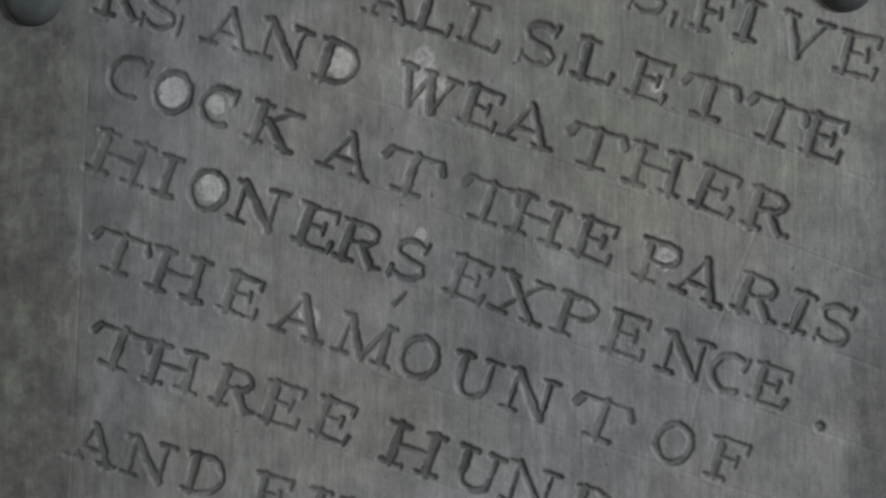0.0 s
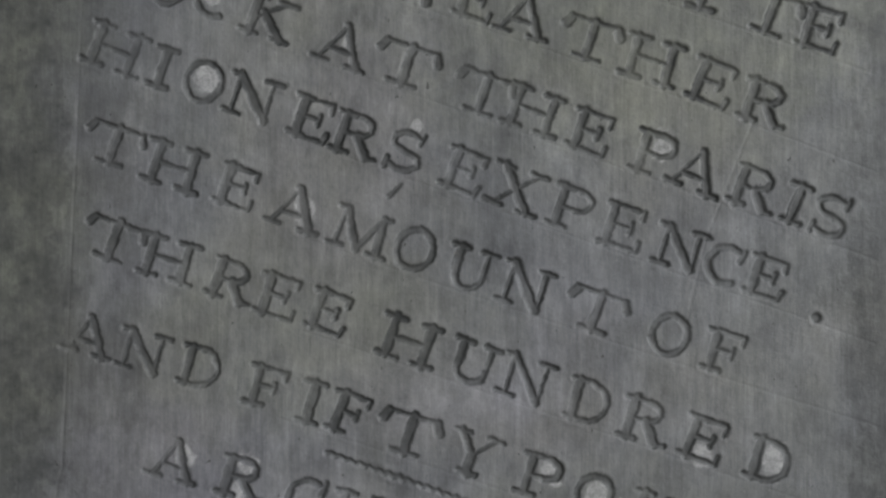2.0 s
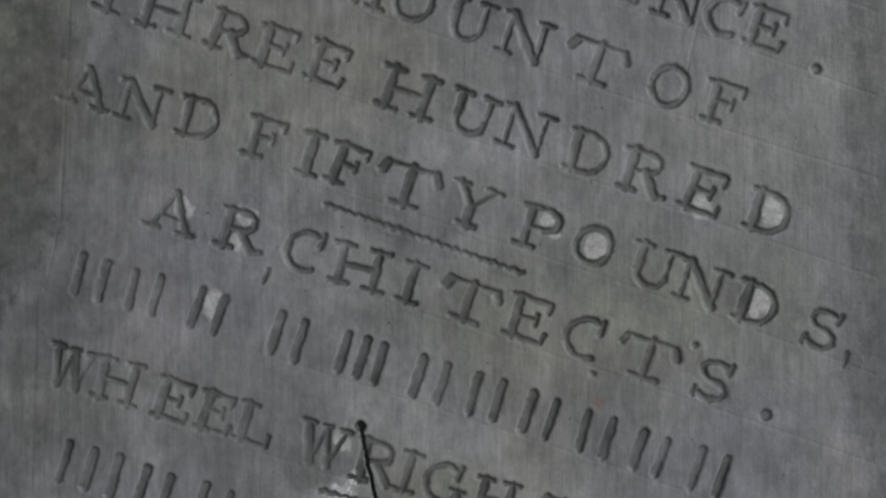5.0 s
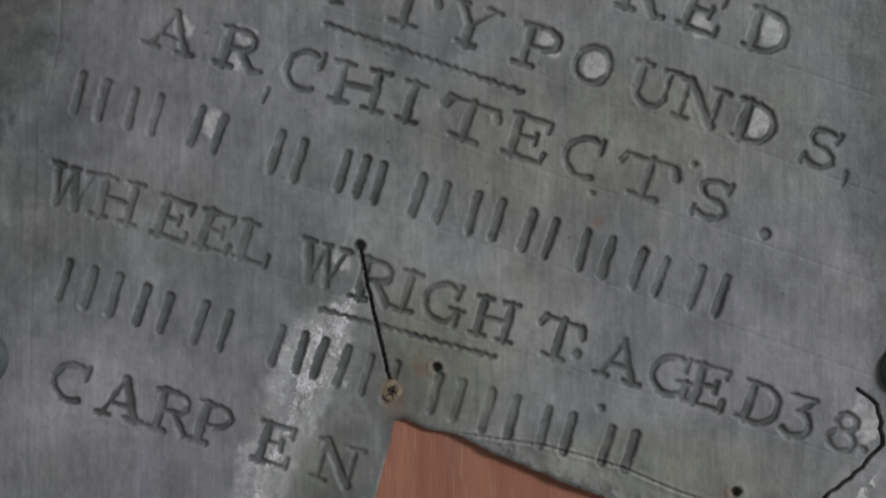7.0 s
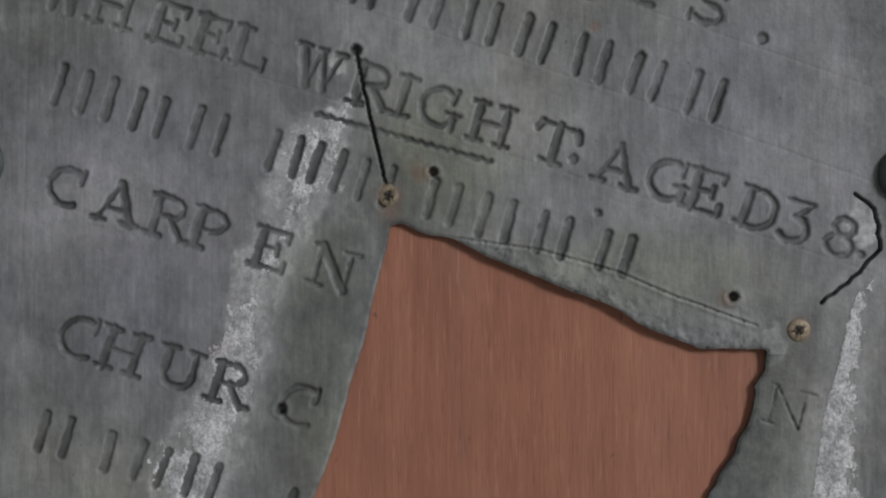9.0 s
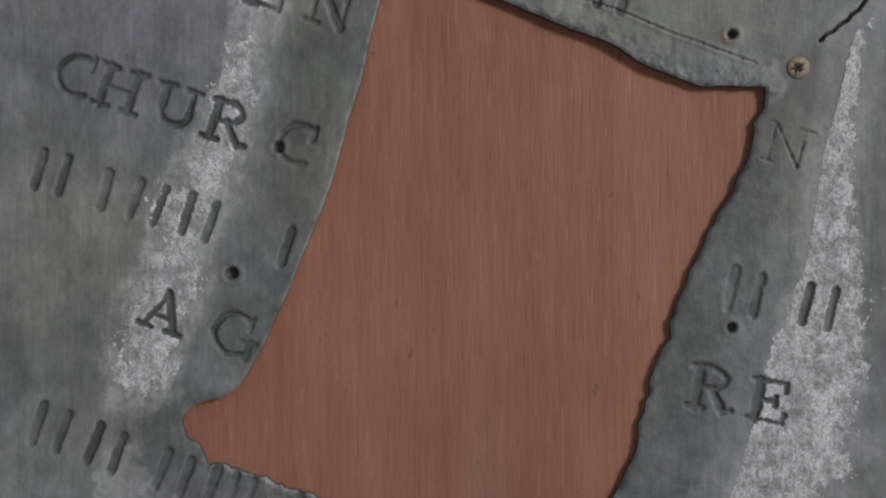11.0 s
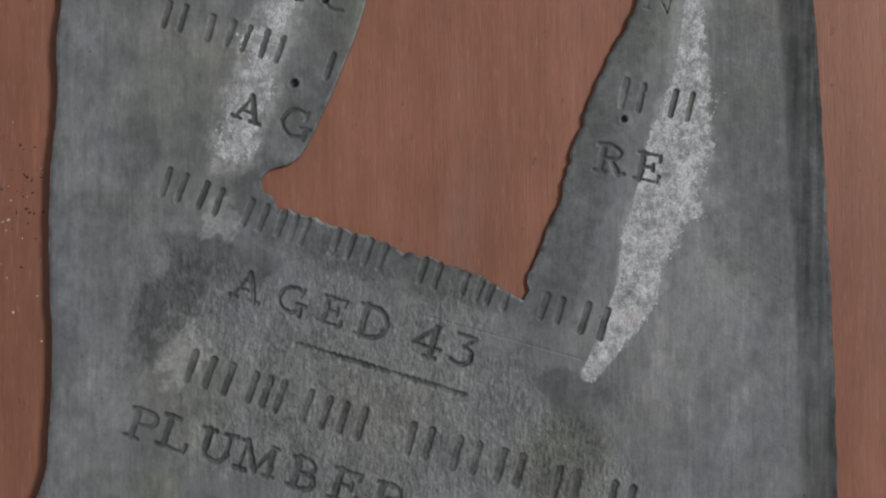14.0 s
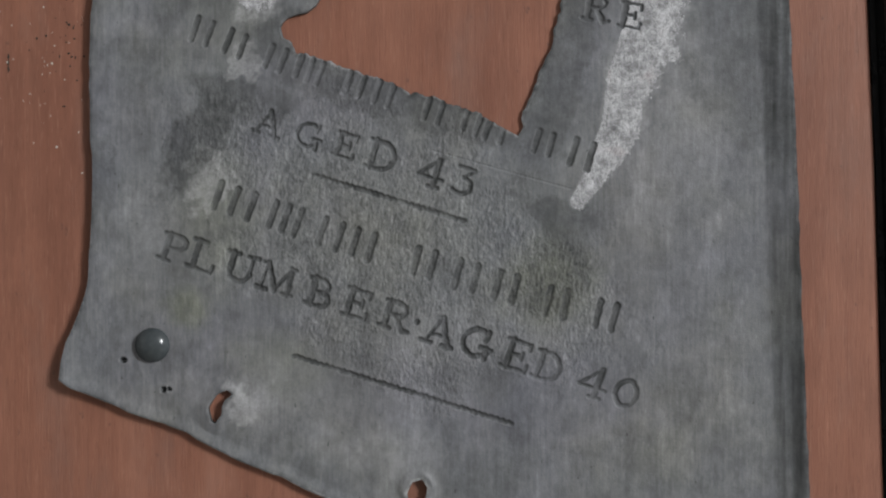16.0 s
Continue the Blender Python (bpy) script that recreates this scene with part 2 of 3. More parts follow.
part("rebate", swept([(0.0, 0.012), (0.003, 0.012), (0.003, 0.028), (0.0, 0.028)]), BLACK, rail)
part("bead", swept([(0.0062 + 0.0032 * math.cos(2 * math.pi * k / 14), -0.002 + 0.0032 * math.sin(2 * math.pi * k / 14)) for k in range(14)], True), BLACK, rail,
     "rounded black bead with a worn sheen")
part("stile", swept([(0.0035, 0.0015), (0.0092, 0.0015), (0.0105, -0.004), (0.046, -0.006), (0.046, 0.028), (0.0035, 0.028)]), BLACK, rail)

# ---------------------------------------------------------------- the lead plaque, in millimetres from the first eye's height
OUTER = [(-172, 130), (-168, 60), (-171, -60), (-170, -170), (-172.3, -279.5), (-174.8, -304.5), (-174.1, -329.6), (-176.6, -354.7),
         (-178.1, -380), (-178.2, -412), (-176.7, -441.8), (-177.3, -471.4), (-178.7, -501.1), (-184.1, -518.8), (-190, -532.2),
         (-192.4, -542.6), (-193.6, -552.1), (-187.1, -556.8), (-178.2, -559.5), (-157.4, -568.7), (-127.7, -579.6), (-107, -591.5),
         (-77.3, -603.3), (-55.1, -614.3), (-30, -625), (10, -640), (100, -668), (199, -690), (197.8, -614.3), (194.9, -530.7),
         (191.9, -441.8), (188.4, -370), (185.1, -309.6), (182.6, -279.5), (178, -150), (174, 0), (172, 130)]
HOLE_TOP = [(-15.5, -233.9), (-13.7, -224.1), (-10.5, -222.7), (-1.6, -226.8), (6.3, -227.7), (16.1, -233), (30.3, -238.7), (41, -243.6),
            (55.2, -248.6), (67.6, -256.1), (83.6, -262.3), (94.3, -262.3), (104.8, -262.7)]
HOLE_RIGHT = [(103.3, -270.3), (100.7, -276.5), (99.8, -283.6), (95.4, -292.5), (90.9, -301.3), (85.6, -312), (81.2, -320.8),
              (77.6, -327.9), (74.1, -340.3), (69.6, -352.7), (62.2, -379.8), (55.9, -394.8), (50.9, -404.9), (48.4, -418.7), (46.4, -424.2)]
HOLE_FOOT = [(38.4, -419.9), (27.1, -412.4), (18.3, -409.9), (9.5, -406.9), (-3, -402.3), (-13.1, -400.3), (-28.1, -393.6),
             (-38.1, -389.8), (-51.9, -386), (-60.7, -384.3), (-65.7, -380.3), (-71.2, -381.8), (-73.2, -374.8), (-77, -372.3)]
HOLE_LEFT = [(-78.3, -367.2), (-77.2, -364.6), (-74.6, -362.5), (-70.2, -360.8), (-64.6, -359.6), (-59.9, -355.9), (-55.2, -348.4), (-50.7, -339),
             (-47.2, -331.5), (-42.8, -321.5), (-38.3, -310.2), (-34.6, -301.5), (-31.2, -292), (-28.6, -283), (-26.4, -274.2), (-24.2, -267.5), (-22.2, -261),
             (-20.9, -255), (-19.9, -249.9)]
SLOT_A = [(-114.4, -574.3), (-115.9, -566.9), (-112, -560.4), (-106.4, -557.4), (-103.7, -559.5), (-108.2, -563.9), (-109.4, -570.7), (-112.3, -575.2)]
SLOT_B = [(-11.5, -621.1), (-11.5, -611.4), (-8.8, -605.4), (-3.8, -604.5), (-1.1, -608.4), (-2.3, -614.3), (-3.8, -621.1)]

# lines of the inscription: letters, their middles along x, and the line's gentle curve; names stand as bars (#)
LINES = []


def line_of(text, middles, curve):
    LINES.append((text, middles, curve))


line_of("SFIVE", [65.4, 85.0, 96.6, 113.6, 131.4], (0.0, -0.3000, 101.5))
line_of("ALLSLETTE", [-16.8, -2.1, 12.7, 30.5, 48.4, 65.4, 84.0, 105.0, 120.5], (-0.00017, -0.3040, 74.9))
line_of("RSANDWEATHER", [-101.6, -89.1, -67.7, -50.7, -32.9, -5.7, 12.1, 27.0, 48.0, 67.2, 86.4, 102.9], (-0.00023, -0.3311, 49.1))
line_of("COCKATTHEPARIS", [-99.3, -85.5, -70.9, -53.8, -30.2, -10.1, 14.2, 29.8, 48.1, 68.3, 81.4, 99.6, 112.6, 123.8], (-0.00005, -0.3522, 20.7))
line_of("HIONERSEXPENCE", [-102.1, -87.3, -74.3, -58.8, -40.0, -26.1, -10.5, 8.2, 24.3, 42.1, 58.2, 76.1, 90.5, 103.5], (-0.00002, -0.3509, -6.5))
line_of("THEAMOUNTOF", [-102.5, -83.7, -63.6, -45.4, -24.8, -7.5, 9.8, 27.3, 49.8, 72.8, 89.8], (0.00011, -0.3387, -36.4))
line_of("THREEHUNDRED", [-102.7, -85.5, -65.6, -50.7, -34.7, -9.4, 10.7, 27.6, 47.5, 65.0, 83.7, 104.5], (-0.00001, -0.3384, -65.6))
line_of("ANDFIFTYPOUNDS", [-110.6, -93.5, -75.0, -54.6, -40.4, -28.5, -9.4, 10.7, 32.0, 49.0, 67.6, 82.8, 100.6, 121.1], (-0.00017, -0.3277, -94.8))
line_of("ARCHITECTS", [-83.7, -62.3, -41.8, -24.9, -8.5, 9.8, 28.5, 46.3, 65.9, 86.7], (-0.00015, -0.3132, -125.3))
line_of("####%######", [-109.4, -92.5, -72.4, -47.2, -24.1, -2.4, 15.1, 32.0, 49.7, 66.6, 85.3], (-0.00015, -0.3200, -154.0))
line_of("WHEELWRIGHTAGED38", [-115.7, -101.1, -83.3, -70.0, -57.6, -36.3, -19.4, -9.6, 1.9, 17.9, 38.3, 57.8, 73.8, 85.4, 102.2, 114.1, 128.0], (-0.00005, -0.3145, -185.1))
line_of("!##########", [-117.4, -105.9, -89.6, -70.9, -46.9, -33.6, -18.5, 2.8, 19.7, 37.4, 57.0], (0.00004, -0.3008, -214.9))
line_of("CARPEN", [-115.3, -99.3, -83.3, -70.9, -51.4, -31.8], (0.0, -0.310, -246.5))
line_of("CHURC", [-111.2, -97.9, -80.2, -64.2, -42.1], (0.0, -0.313, -293.2))
line_of("n", [111.3], (0.0, -0.30, -246.6))
line_of("#!##!", [-119.2, -102.4, -89.1, -73.1, -45.6], (0.0, -0.314, -326.3))
line_of("##", [98.0, 121.1], (0.0, -0.20, -306.5))
line_of("AG", [-83.9, -61.8], (0.0, -0.317, -358.8))
line_of("RE", [87.7, 105.4], (0.0, -0.20, -339.1))
line_of("###%#######", [-119.6, -102.1, -80.8, -63.2, -39.4, -24.3, 2.0, 22.1, 34.6, 59.7, 79.7], (0.00020, -0.3134, -409.4))
line_of("AGED43", [-84.9, -63.5, -44.2, -25.2, 0.5, 18.1], (0.0, -0.30, -442.0))
line_of("#!%#######", [-107.0, -93.7, -75.9, -52.1, -35.2, -3.2, 19.0, 39.8, 66.5, 92.3], (0.00022, -0.3074, -491.3))
line_of("PLUMBERAGED40", [-134.3, -118.9, -99.6, -80.3, -58.0, -38.2, -17.8, 5.0, 24.5, 45.7, 62.0, 85.7, 102.9], (-0.00010, -0.3241, -524.2))
CAP = 12.6

# serif capitals as strokes in a box one capital high: b thick, t thin, s serif; @ is an arc (middle, radii, from, to)
GLYPHS = {
    "A": (0.86, "t .12,.02 .42,.97; b .42,.97 .74,.02; t .24,.34 .62,.34; s 0,.02 .26,.02; s .58,.02 .88,.02"),
    "B": (0.72, "b .16,.02 .16,.98; s .02,.02 .3,.02; s .02,.98 .3,.98; t .16,.98 .38,.98; t .16,.52 .4,.52; t .16,.02 .4,.02; b @.38,.75,.2,.23,90,-90; b @.4,.27,.25,.25,90,-90"),
    "C": (0.80, "b @.42,.5,.38,.48,62,300; s .66,.68 .68,1.0"),
    "D": (0.82, "b .16,.02 .16,.98; s .02,.02 .3,.02; s .02,.98 .3,.98; t .16,.98 .36,.98; t .16,.02 .36,.02; b @.36,.5,.38,.48,90,-90"),
    "E": (0.74, "b .16,.02 .16,.98; s .02,.02 .3,.02; s .02,.98 .3,.98; t .16,.98 .66,.98; t .16,.52 .5,.52; t .16,.02 .68,.02; s .66,.98 .66,.78; s .5,.64 .5,.40; s .68,.02 .7,.24"),
    "F": (0.70, "b .18,.02 .18,.98; s .02,.02 .36,.02; s .02,.98 .3,.98; t .18,.98 .66,.98; t .18,.52 .5,.52; s .66,.98 .66,.78; s .5,.64 .5,.40"),
    "G": (0.84, "b @.42,.5,.38,.48,60,330; s .66,.68 .68,1.0; b .72,.02 .72,.40; s .56,.40 .86,.40"),
    "H": (0.90, "b .16,.02 .16,.98; b .74,.02 .74,.98; t .16,.5 .74,.5; s 0,.02 .32,.02; s 0,.98 .32,.98; s .58,.02 .9,.02; s .58,.98 .9,.98"),
    "I": (0.36, "b .18,.02 .18,.98; s 0,.02 .36,.02; s 0,.98 .36,.98"),
    "K": (0.86, "b .16,.02 .16,.98; t .18,.42 .68,.96; b .34,.58 .74,.02; s 0,.02 .32,.02; s 0,.98 .32,.98; s .56,.98 .86,.98; s .6,.02 .9,.02"),
    "L": (0.72, "b .16,.02 .16,.98; s 0,.02 .3,.02; s 0,.98 .34,.98; t .16,.02 .66,.02; s .66,.02 .68,.26"),
    "M": (1.04, "t .14,.02 .18,.98; b .18,.98 .52,.06; t .52,.06 .86,.98; b .86,.98 .9,.02; s 0,.02 .28,.02; s .04,.98 .2,.98; s .84,.98 1.0,.98; s .74,.02 1.04,.02"),
    "N": (0.88, "t .14,.02 .14,.98; b .14,.98 .74,.02; t .74,.02 .74,.98; s 0,.02 .28,.02; s 0,.98 .16,.98; s .6,.98 .9,.98"),
    "O": (0.82, "b @.41,.5,.36,.48,0,360"),
    "P": (0.74, "b .16,.02 .16,.98; s 0,.02 .34,.02; s .02,.98 .3,.98; t .16,.98 .42,.98; t .16,.48 .42,.48; b @.42,.73,.25,.25,90,-90"),
    "R": (0.82, "b .16,.02 .16,.98; s 0,.02 .32,.02; s .02,.98 .3,.98; t .16,.98 .4,.98; t .16,.5 .42,.5; b @.4,.74,.25,.24,90,-90; b .42,.5 .68,.04; s .66,.02 .84,.06"),
    "S": (0.66, "b @.33,.74,.25,.24,40,270; b @.33,.26,.26,.24,90,-140; s .54,.78 .58,1.0; s .06,.22 .04,0"),
    "T": (0.80, "b .4,.02 .4,.98; t .04,.96 .76,.96; b .03,.93 -.03,.74; b .77,.92 .82,.72; s .2,.02 .6,.02"),
    "U": (0.86, "b .16,.98 .16,.4; b @.44,.36,.28,.34,180,360; t .72,.36 .72,.98; s 0,.98 .32,.98; s .58,.98 .88,.98"),
    "V": (0.84, "b .12,.98 .42,.03; t .42,.03 .74,.98; s 0,.98 .26,.98; s .6,.98 .88,.98"),
    "W": (1.10, "b .12,.98 .34,.03; t .34,.03 .56,.92; b .56,.92 .76,.03; t .76,.03 1.0,.98; s 0,.98 .26,.98; s .86,.98 1.12,.98; s .46,.98 .64,.98"),
    "X": (0.84, "b .14,.98 .7,.02; t .14,.02 .7,.98; s 0,.98 .28,.98; s .58,.98 .84,.98; s 0,.02 .26,.02; s .56,.02 .86,.02"),
    "Y": (0.84, "b .12,.98 .42,.46; t .74,.98 .42,.46; b .42,.46 .42,.02; s 0,.98 .26,.98; s .6,.98 .88,.98; s .26,.02 .58,.02"),
    "3": (0.62, "t .06,.96 .54,.96; t .54,.96 .28,.6; b @.26,.3,.28,.3,90,-140"),
    "4": (0.72, "b .5,.0 .5,.98; t .5,.98 .02,.3; t .02,.3 .72,.3; s .36,.0 .64,.0"),
    "8": (0.66, "b @.33,.75,.2,.22,0,360; b @.33,.27,.26,.26,0,360"),
    "0": (0.70, "b @.35,.5,.28,.46,0,360"),
    "#": (0.60, "b .06,.04 .06,.96; b .54,.04 .54,.96"),
    "%": (0.84, "b .06,.04 .06,.96; b .42,.04 .42,.96; b .78,.04 .78,.96"),
    "!": (0.20, "b .1,.04 .1,.96"),
}
HALF = {"b": 1.5, "t": 0.84, "s": 0.98}
# letters cut broader or narrower than their pattern in the upper lines
BROAD = {"T": 1.2, "H": 1.08, "N": 0.98, "A": 1.06, "X": 1.08, "M": 1.0, "O": 0.86, "C": 0.9, "U": 0.9, "D": 0.95}
NARROW = {"W": 0.82, "H": 0.94}


def glyph_strokes(ch):
    """The polylines of a letter with their half widths in millimetres, in the letter's own box."""
    wide, text = GLYPHS[ch]
    made = []
    for s in text.split(";"):
        kind, *pts = s.split()
        if pts[0].startswith("@"):
            cx, cy, rx, ry, a0, a1 = (float(v) for v in pts[0][1:].split(","))
            n = max(6, int(abs(a1 - a0) / 18))
            line = [(cx + rx * math.cos(radians(a0 + (a1 - a0) * k / n)), cy + ry * math.sin(radians(a0 + (a1 - a0) * k / n))) for k in range(n + 1)]
        else:
            line = [tuple(float(v) for v in p.split(",")) for p in pts]
        made.append((HALF[kind] * (0.74 if pts[0].startswith("@") else 1), [(x - wide / 2, y - 0.5) for x, y in line]))
    return made


# a grid over the sheet, finer where the inscription stands
XS = np.concatenate([np.arange(-196, -140, 0.9), np.arange(-140, 144, 0.45), np.arange(144, 202, 0.9)])
ZS = np.arange(-672, 108, 0.45)
NX, NZ = len(XS), len(ZS)
GX, GZ = np.meshgrid(XS, ZS, indexing="ij")


def window_of(xa, xb, za, zb, pad):
    i0, i1 = np.searchsorted(XS, [min(xa, xb) - pad, max(xa, xb) + pad])
    j0, j1 = np.searchsorted(ZS, [min(za, zb) - pad, max(za, zb) + pad])
    return slice(i0, i1), slice(j0, j1)


def segment_distance(win, a, b):
    x, z = GX[win], GZ[win]
    dx, dz = b[0] - a[0], b[1] - a[1]
    t = np.clip(((x - a[0]) * dx + (z - a[1]) * dz) / max(dx * dx + dz * dz, 1e-9), 0, 1)
    nx, nz = a[0] + t * dx, a[1] + t * dz
    return np.hypot(x - nx, z - nz), nx, nz


def ragged(points, rough, step, seed, closed=True):
    """The outline, cut into short pieces that wander a little, as torn metal does."""
    rng, made = random.Random(seed), []
    for k, a in enumerate(points):
        if k + 1 == len(points) and not closed:
            made.append(a)
            break
        b = points[(k + 1) % len(points)]
        n = max(1, int(math.dist(a, b) / step))
        made += [(a[0] + (b[0] - a[0]) * i / n + rng.uniform(-rough, rough), a[1] + (b[1] - a[1]) * i / n + rng.uniform(-rough, rough)) for i in range(n)]
    return made


hole = ragged(HOLE_TOP, 0.25, 3, 1, False) + ragged(HOLE_RIGHT, 1.2, 3, 2, False) + ragged(ragged(HOLE_FOOT, 1.1, 3.4, 3, False), 0.55, 1.2, 8, False) + ragged(HOLE_LEFT, 0.15, 4, 4, False)
outlines = [ragged(OUTER, 0.45, 6, 5), hole, ragged(SLOT_A, 0.3, 2, 6), ragged(SLOT_B, 0.3, 3, 7)]
inside = np.zeros((NX, NZ), bool)
edge_d, edge_x, edge_z = np.full((NX, NZ), 9.0), GX.copy(), GZ.copy()
for outline in outlines:
    for k, a in enumerate(outline):
        b = outline[(k + 1) % len(outline)]
        j0, j1 = np.searchsorted(ZS, sorted((a[1], b[1])))
        if j1 > j0:
            cross = a[0] + (ZS[j0:j1] - a[1]) * (b[0] - a[0]) / (b[1] - a[1])
            inside[:, j0:j1] ^= XS[:, None] > cross[None, :]
        win = window_of(a[0], b[0], a[1], b[1], 8)
        d, nx, nz = segment_distance(win, a, b)
        near = d < edge_d[win]
        edge_d[win] = np.where(near, d, edge_d[win])
        edge_x[win] = np.where(near, nx, edge_x[win])
        edge_z[win] = np.where(near, nz, edge_z[win])

# strokes of the letters
groove_d, owner = np.full((NX, NZ), 9.0), np.full((NX, NZ), -1)
rng = random.Random(11)
letters = []


def cut(points, half, index):
    for a, b in zip(points[:-1], points[1:]):
        win = window_of(a[0], b[0], a[1], b[1], half + 3.5)
        d = segment_distance(win, a, b)[0] - half
        near = d < groove_d[win]
        groove_d[win] = np.where(near, d, groove_d[win])
        owner[win] = np.where(near & (d < 0.25), index, owner[win])


for text, xs, (qa, qb, qc) in LINES:
    wide = 1.42 if qc > -140 else 1.29
    for ch, x in zip(text, xs):
        z = qa * x * x + qb * x + qc - 0.7 + rng.uniform(-0.4, 0.4)
        tilt = math.atan(2 * qa * x + qb) + radians(rng.uniform(-2.5, 2.5))
        size = CAP * rng.uniform(0.96, 1.05) * (1.17 if z < -430 else 1)
        c, s = math.cos(tilt), math.sin(tilt)
        for half, line in glyph_strokes(ch.upper()):
            half *= 0.2 if ch.islower() else 1
            pts = []
            for u, v in line:
                u, v = u * size * wide * (BROAD if qc > -140 else NARROW).get(ch, 1) + rng.uniform(-0.2, 0.2), v * size + rng.uniform(-0.2, 0.2)
                pts.append((x + u * c - v * s, z + u * s + v * c))
            cut(pts, half * rng.uniform(0.88, 1.12) * (1.2 if z < -430 else 1), len(letters))
        letters.append("name_bar" if ch in "#%!" else "letter")
for a, b in (((-82.5, 73.4), (-84.3, 67.7)), ((38.2, 60.9), (36.4, 55.5)), ((72.9, 74.3), (71.8, 70.7)), ((-12.1, -14.1), (-15.9, -17.7)),
             ((128.9, -145.5), (127.4, -149.8))):
    cut([a, b], 0.9, len(letters))
    letters.append("comma")
cut([(-53.6, -119.2), (-55.2, -123.4)], 0.8, len(letters))
letters.append("name_bar")
for x, z, r in ((118.9, -56.1, 1.6), (103.1, -165, 1.9), (51.3, -219.7, 1.2), (43.6, -202.8, 1.7), (133.9, -232.6, 1.5), (80.9, -142.8, 1.0),
                (48.6, -152, 1.1), (-7.1, -521.8, 1.4)):
    cut([(x, z), (x + 0.3, z)], r, len(letters))
    letters.append("full_stop")
for a, b in (((-35.6, -98.5), (26.7, -120.2)), ((-37.2, -188.6), (17.9, -203.7)), ((-61, -444.7), (18.1, -469)), ((-71.4, -539.6), (42.7, -575.2))):
    n = int(math.dist(a, b) / 1.6)
    pts = [(a[0] + (b[0] - a[0]) * k / n, a[1] + (b[1] - a[1]) * k / n + (0.3 if k % 2 else -0.3)) for k in range(n + 1)]
    cut(pts, 0.85 if a[1] > -400 else 1.15, len(letters))
    letters.append("ruled_line")

# relief of the face, towards the viewer
lump = fractal(GX, GZ, 70, 21, 3)
dents = fractal(GX, GZ, 9, 31, 3)
wob = 0.62 * fractal(GX, GZ, 3.0, 41, 4, 0.75)
g = groove_d + wob
H = 0.55 * lump + 0.06 * dents + 0.14 * fractal(GX, GZ, 22, 33, 3)
H -= 0.78 * smooth_step(0.35, -0.85, g) * np.clip(0.85 + 0.5 * fractal(GX, GZ, 12, 51, 3), 0.3, 1.3)
H += 0.09 * np.exp(-((g - 0.9) / 0.6) ** 2) * np.clip(0.2 + 2.2 * dents, 0, 1.5)
# a tooled, crackled patch round the lower lines
tooled = smooth_step(1.25, 0.7, np.hypot((GX + 18) / 108, (GZ + 0.3 * GX + 485) / 72) + 0.5 * fractal(GX, GZ, 30, 55, 3))
H += tooled * 0.44 * fractal(GX * 2.6 - GZ * 0.25, GZ * 0.9, 2.2, 57, 3, 0.85)


def thin_line(points, half, depth, rim=0.0):
    """A scratch or crack; gives its distance field a groove of that depth."""
    for a, b in zip(points[:-1], points[1:]):
        win = window_of(a[0], b[0], a[1], b[1], 4)
        d = segment_distance(win, a, b)[0]
        H[win] -= depth * smooth_step(half, half * 0.3, d + 0.15 * wob[win])
        if rim:
            H[win] += rim * np.exp(-((d - half - 0.5) / 0.5) ** 2)


DEEP = 2.3
crack_a = ragged([(-24.6, -168.4), (-21.4, -184), (-15.2, -210.7)], 0.25, 2.5, 61, False)
crack_b = ragged([(131.9, -213.5), (138.6, -218.8), (140.4, -231.2), (131.5, -240.1), (121.8, -248.1)], 0.5, 2.5, 62, False)
flap = ragged([(7.2, -227.7), (33.9, -231.6), (58.7, -238.7), (76.5, -246.3), (101.4, -255.2)], 0.12, 4, 63, False)
thin_line(crack_a, 0.55, DEEP)
thin_line(crack_b, 0.55, DEEP)
thin_line(flap, 0.45, 0.45, 0.12)
thin_line([(-126.2, -126.7), (-129.7, -247.7)], 0.45, 0.13)
thin_line([(-112.1, 54), (-118.9, -103.3), (-124, -126)], 0.45, 0.18)
thin_line([(-0.3, -431.4), (73.9, -452.1)], 0.45, 0.22)
thin_line([(100, 8), (84, -32), (78, -58)], 0.4, 0.16)
for text, xs, (qa, qb, qc) in LINES[1:11]:
    lo, hi = xs[0] + 60, 138
    thin_line([(x, qa * x * x + qb * x + qc - 9.0) for x in np.linspace(lo, hi, 8)], 0.4, 0.09)
# painted groove darkness: dirt on the floors, plus shade along the walls
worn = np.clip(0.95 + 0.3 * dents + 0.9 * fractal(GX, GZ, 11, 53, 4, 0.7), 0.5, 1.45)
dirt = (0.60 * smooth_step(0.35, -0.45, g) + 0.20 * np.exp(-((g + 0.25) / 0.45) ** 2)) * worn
for x, z, r in ((-24.4, -168.5, 2.0), (-0.2, -207.1, 1.5), (93.9, -246.3, 1.7), (-47.8, -281.5, 1.8), (-62.7, -321.2, 2.2), (93.9, -338, 1.7),
                (-160.4, -541.7, 1.6), (-139.6, -557.4, 1.5), (-136.5, -557.0, 1.2)):
    win = window_of(x, x, z, z, 9)
    d = np.hypot(GX[win] - x, GZ[win] - z) + 1.2 * wob[win]
    H[win] -= 2.6 * smooth_step(r, r * 0.55, d)
    H[win] += 0.25 * np.exp(-((d - r - 0.8) / 0.8) ** 2)
    dirt[win] = np.maximum(dirt[win], 0.8 * smooth_step(r * 1.3, r * 0.7, d))
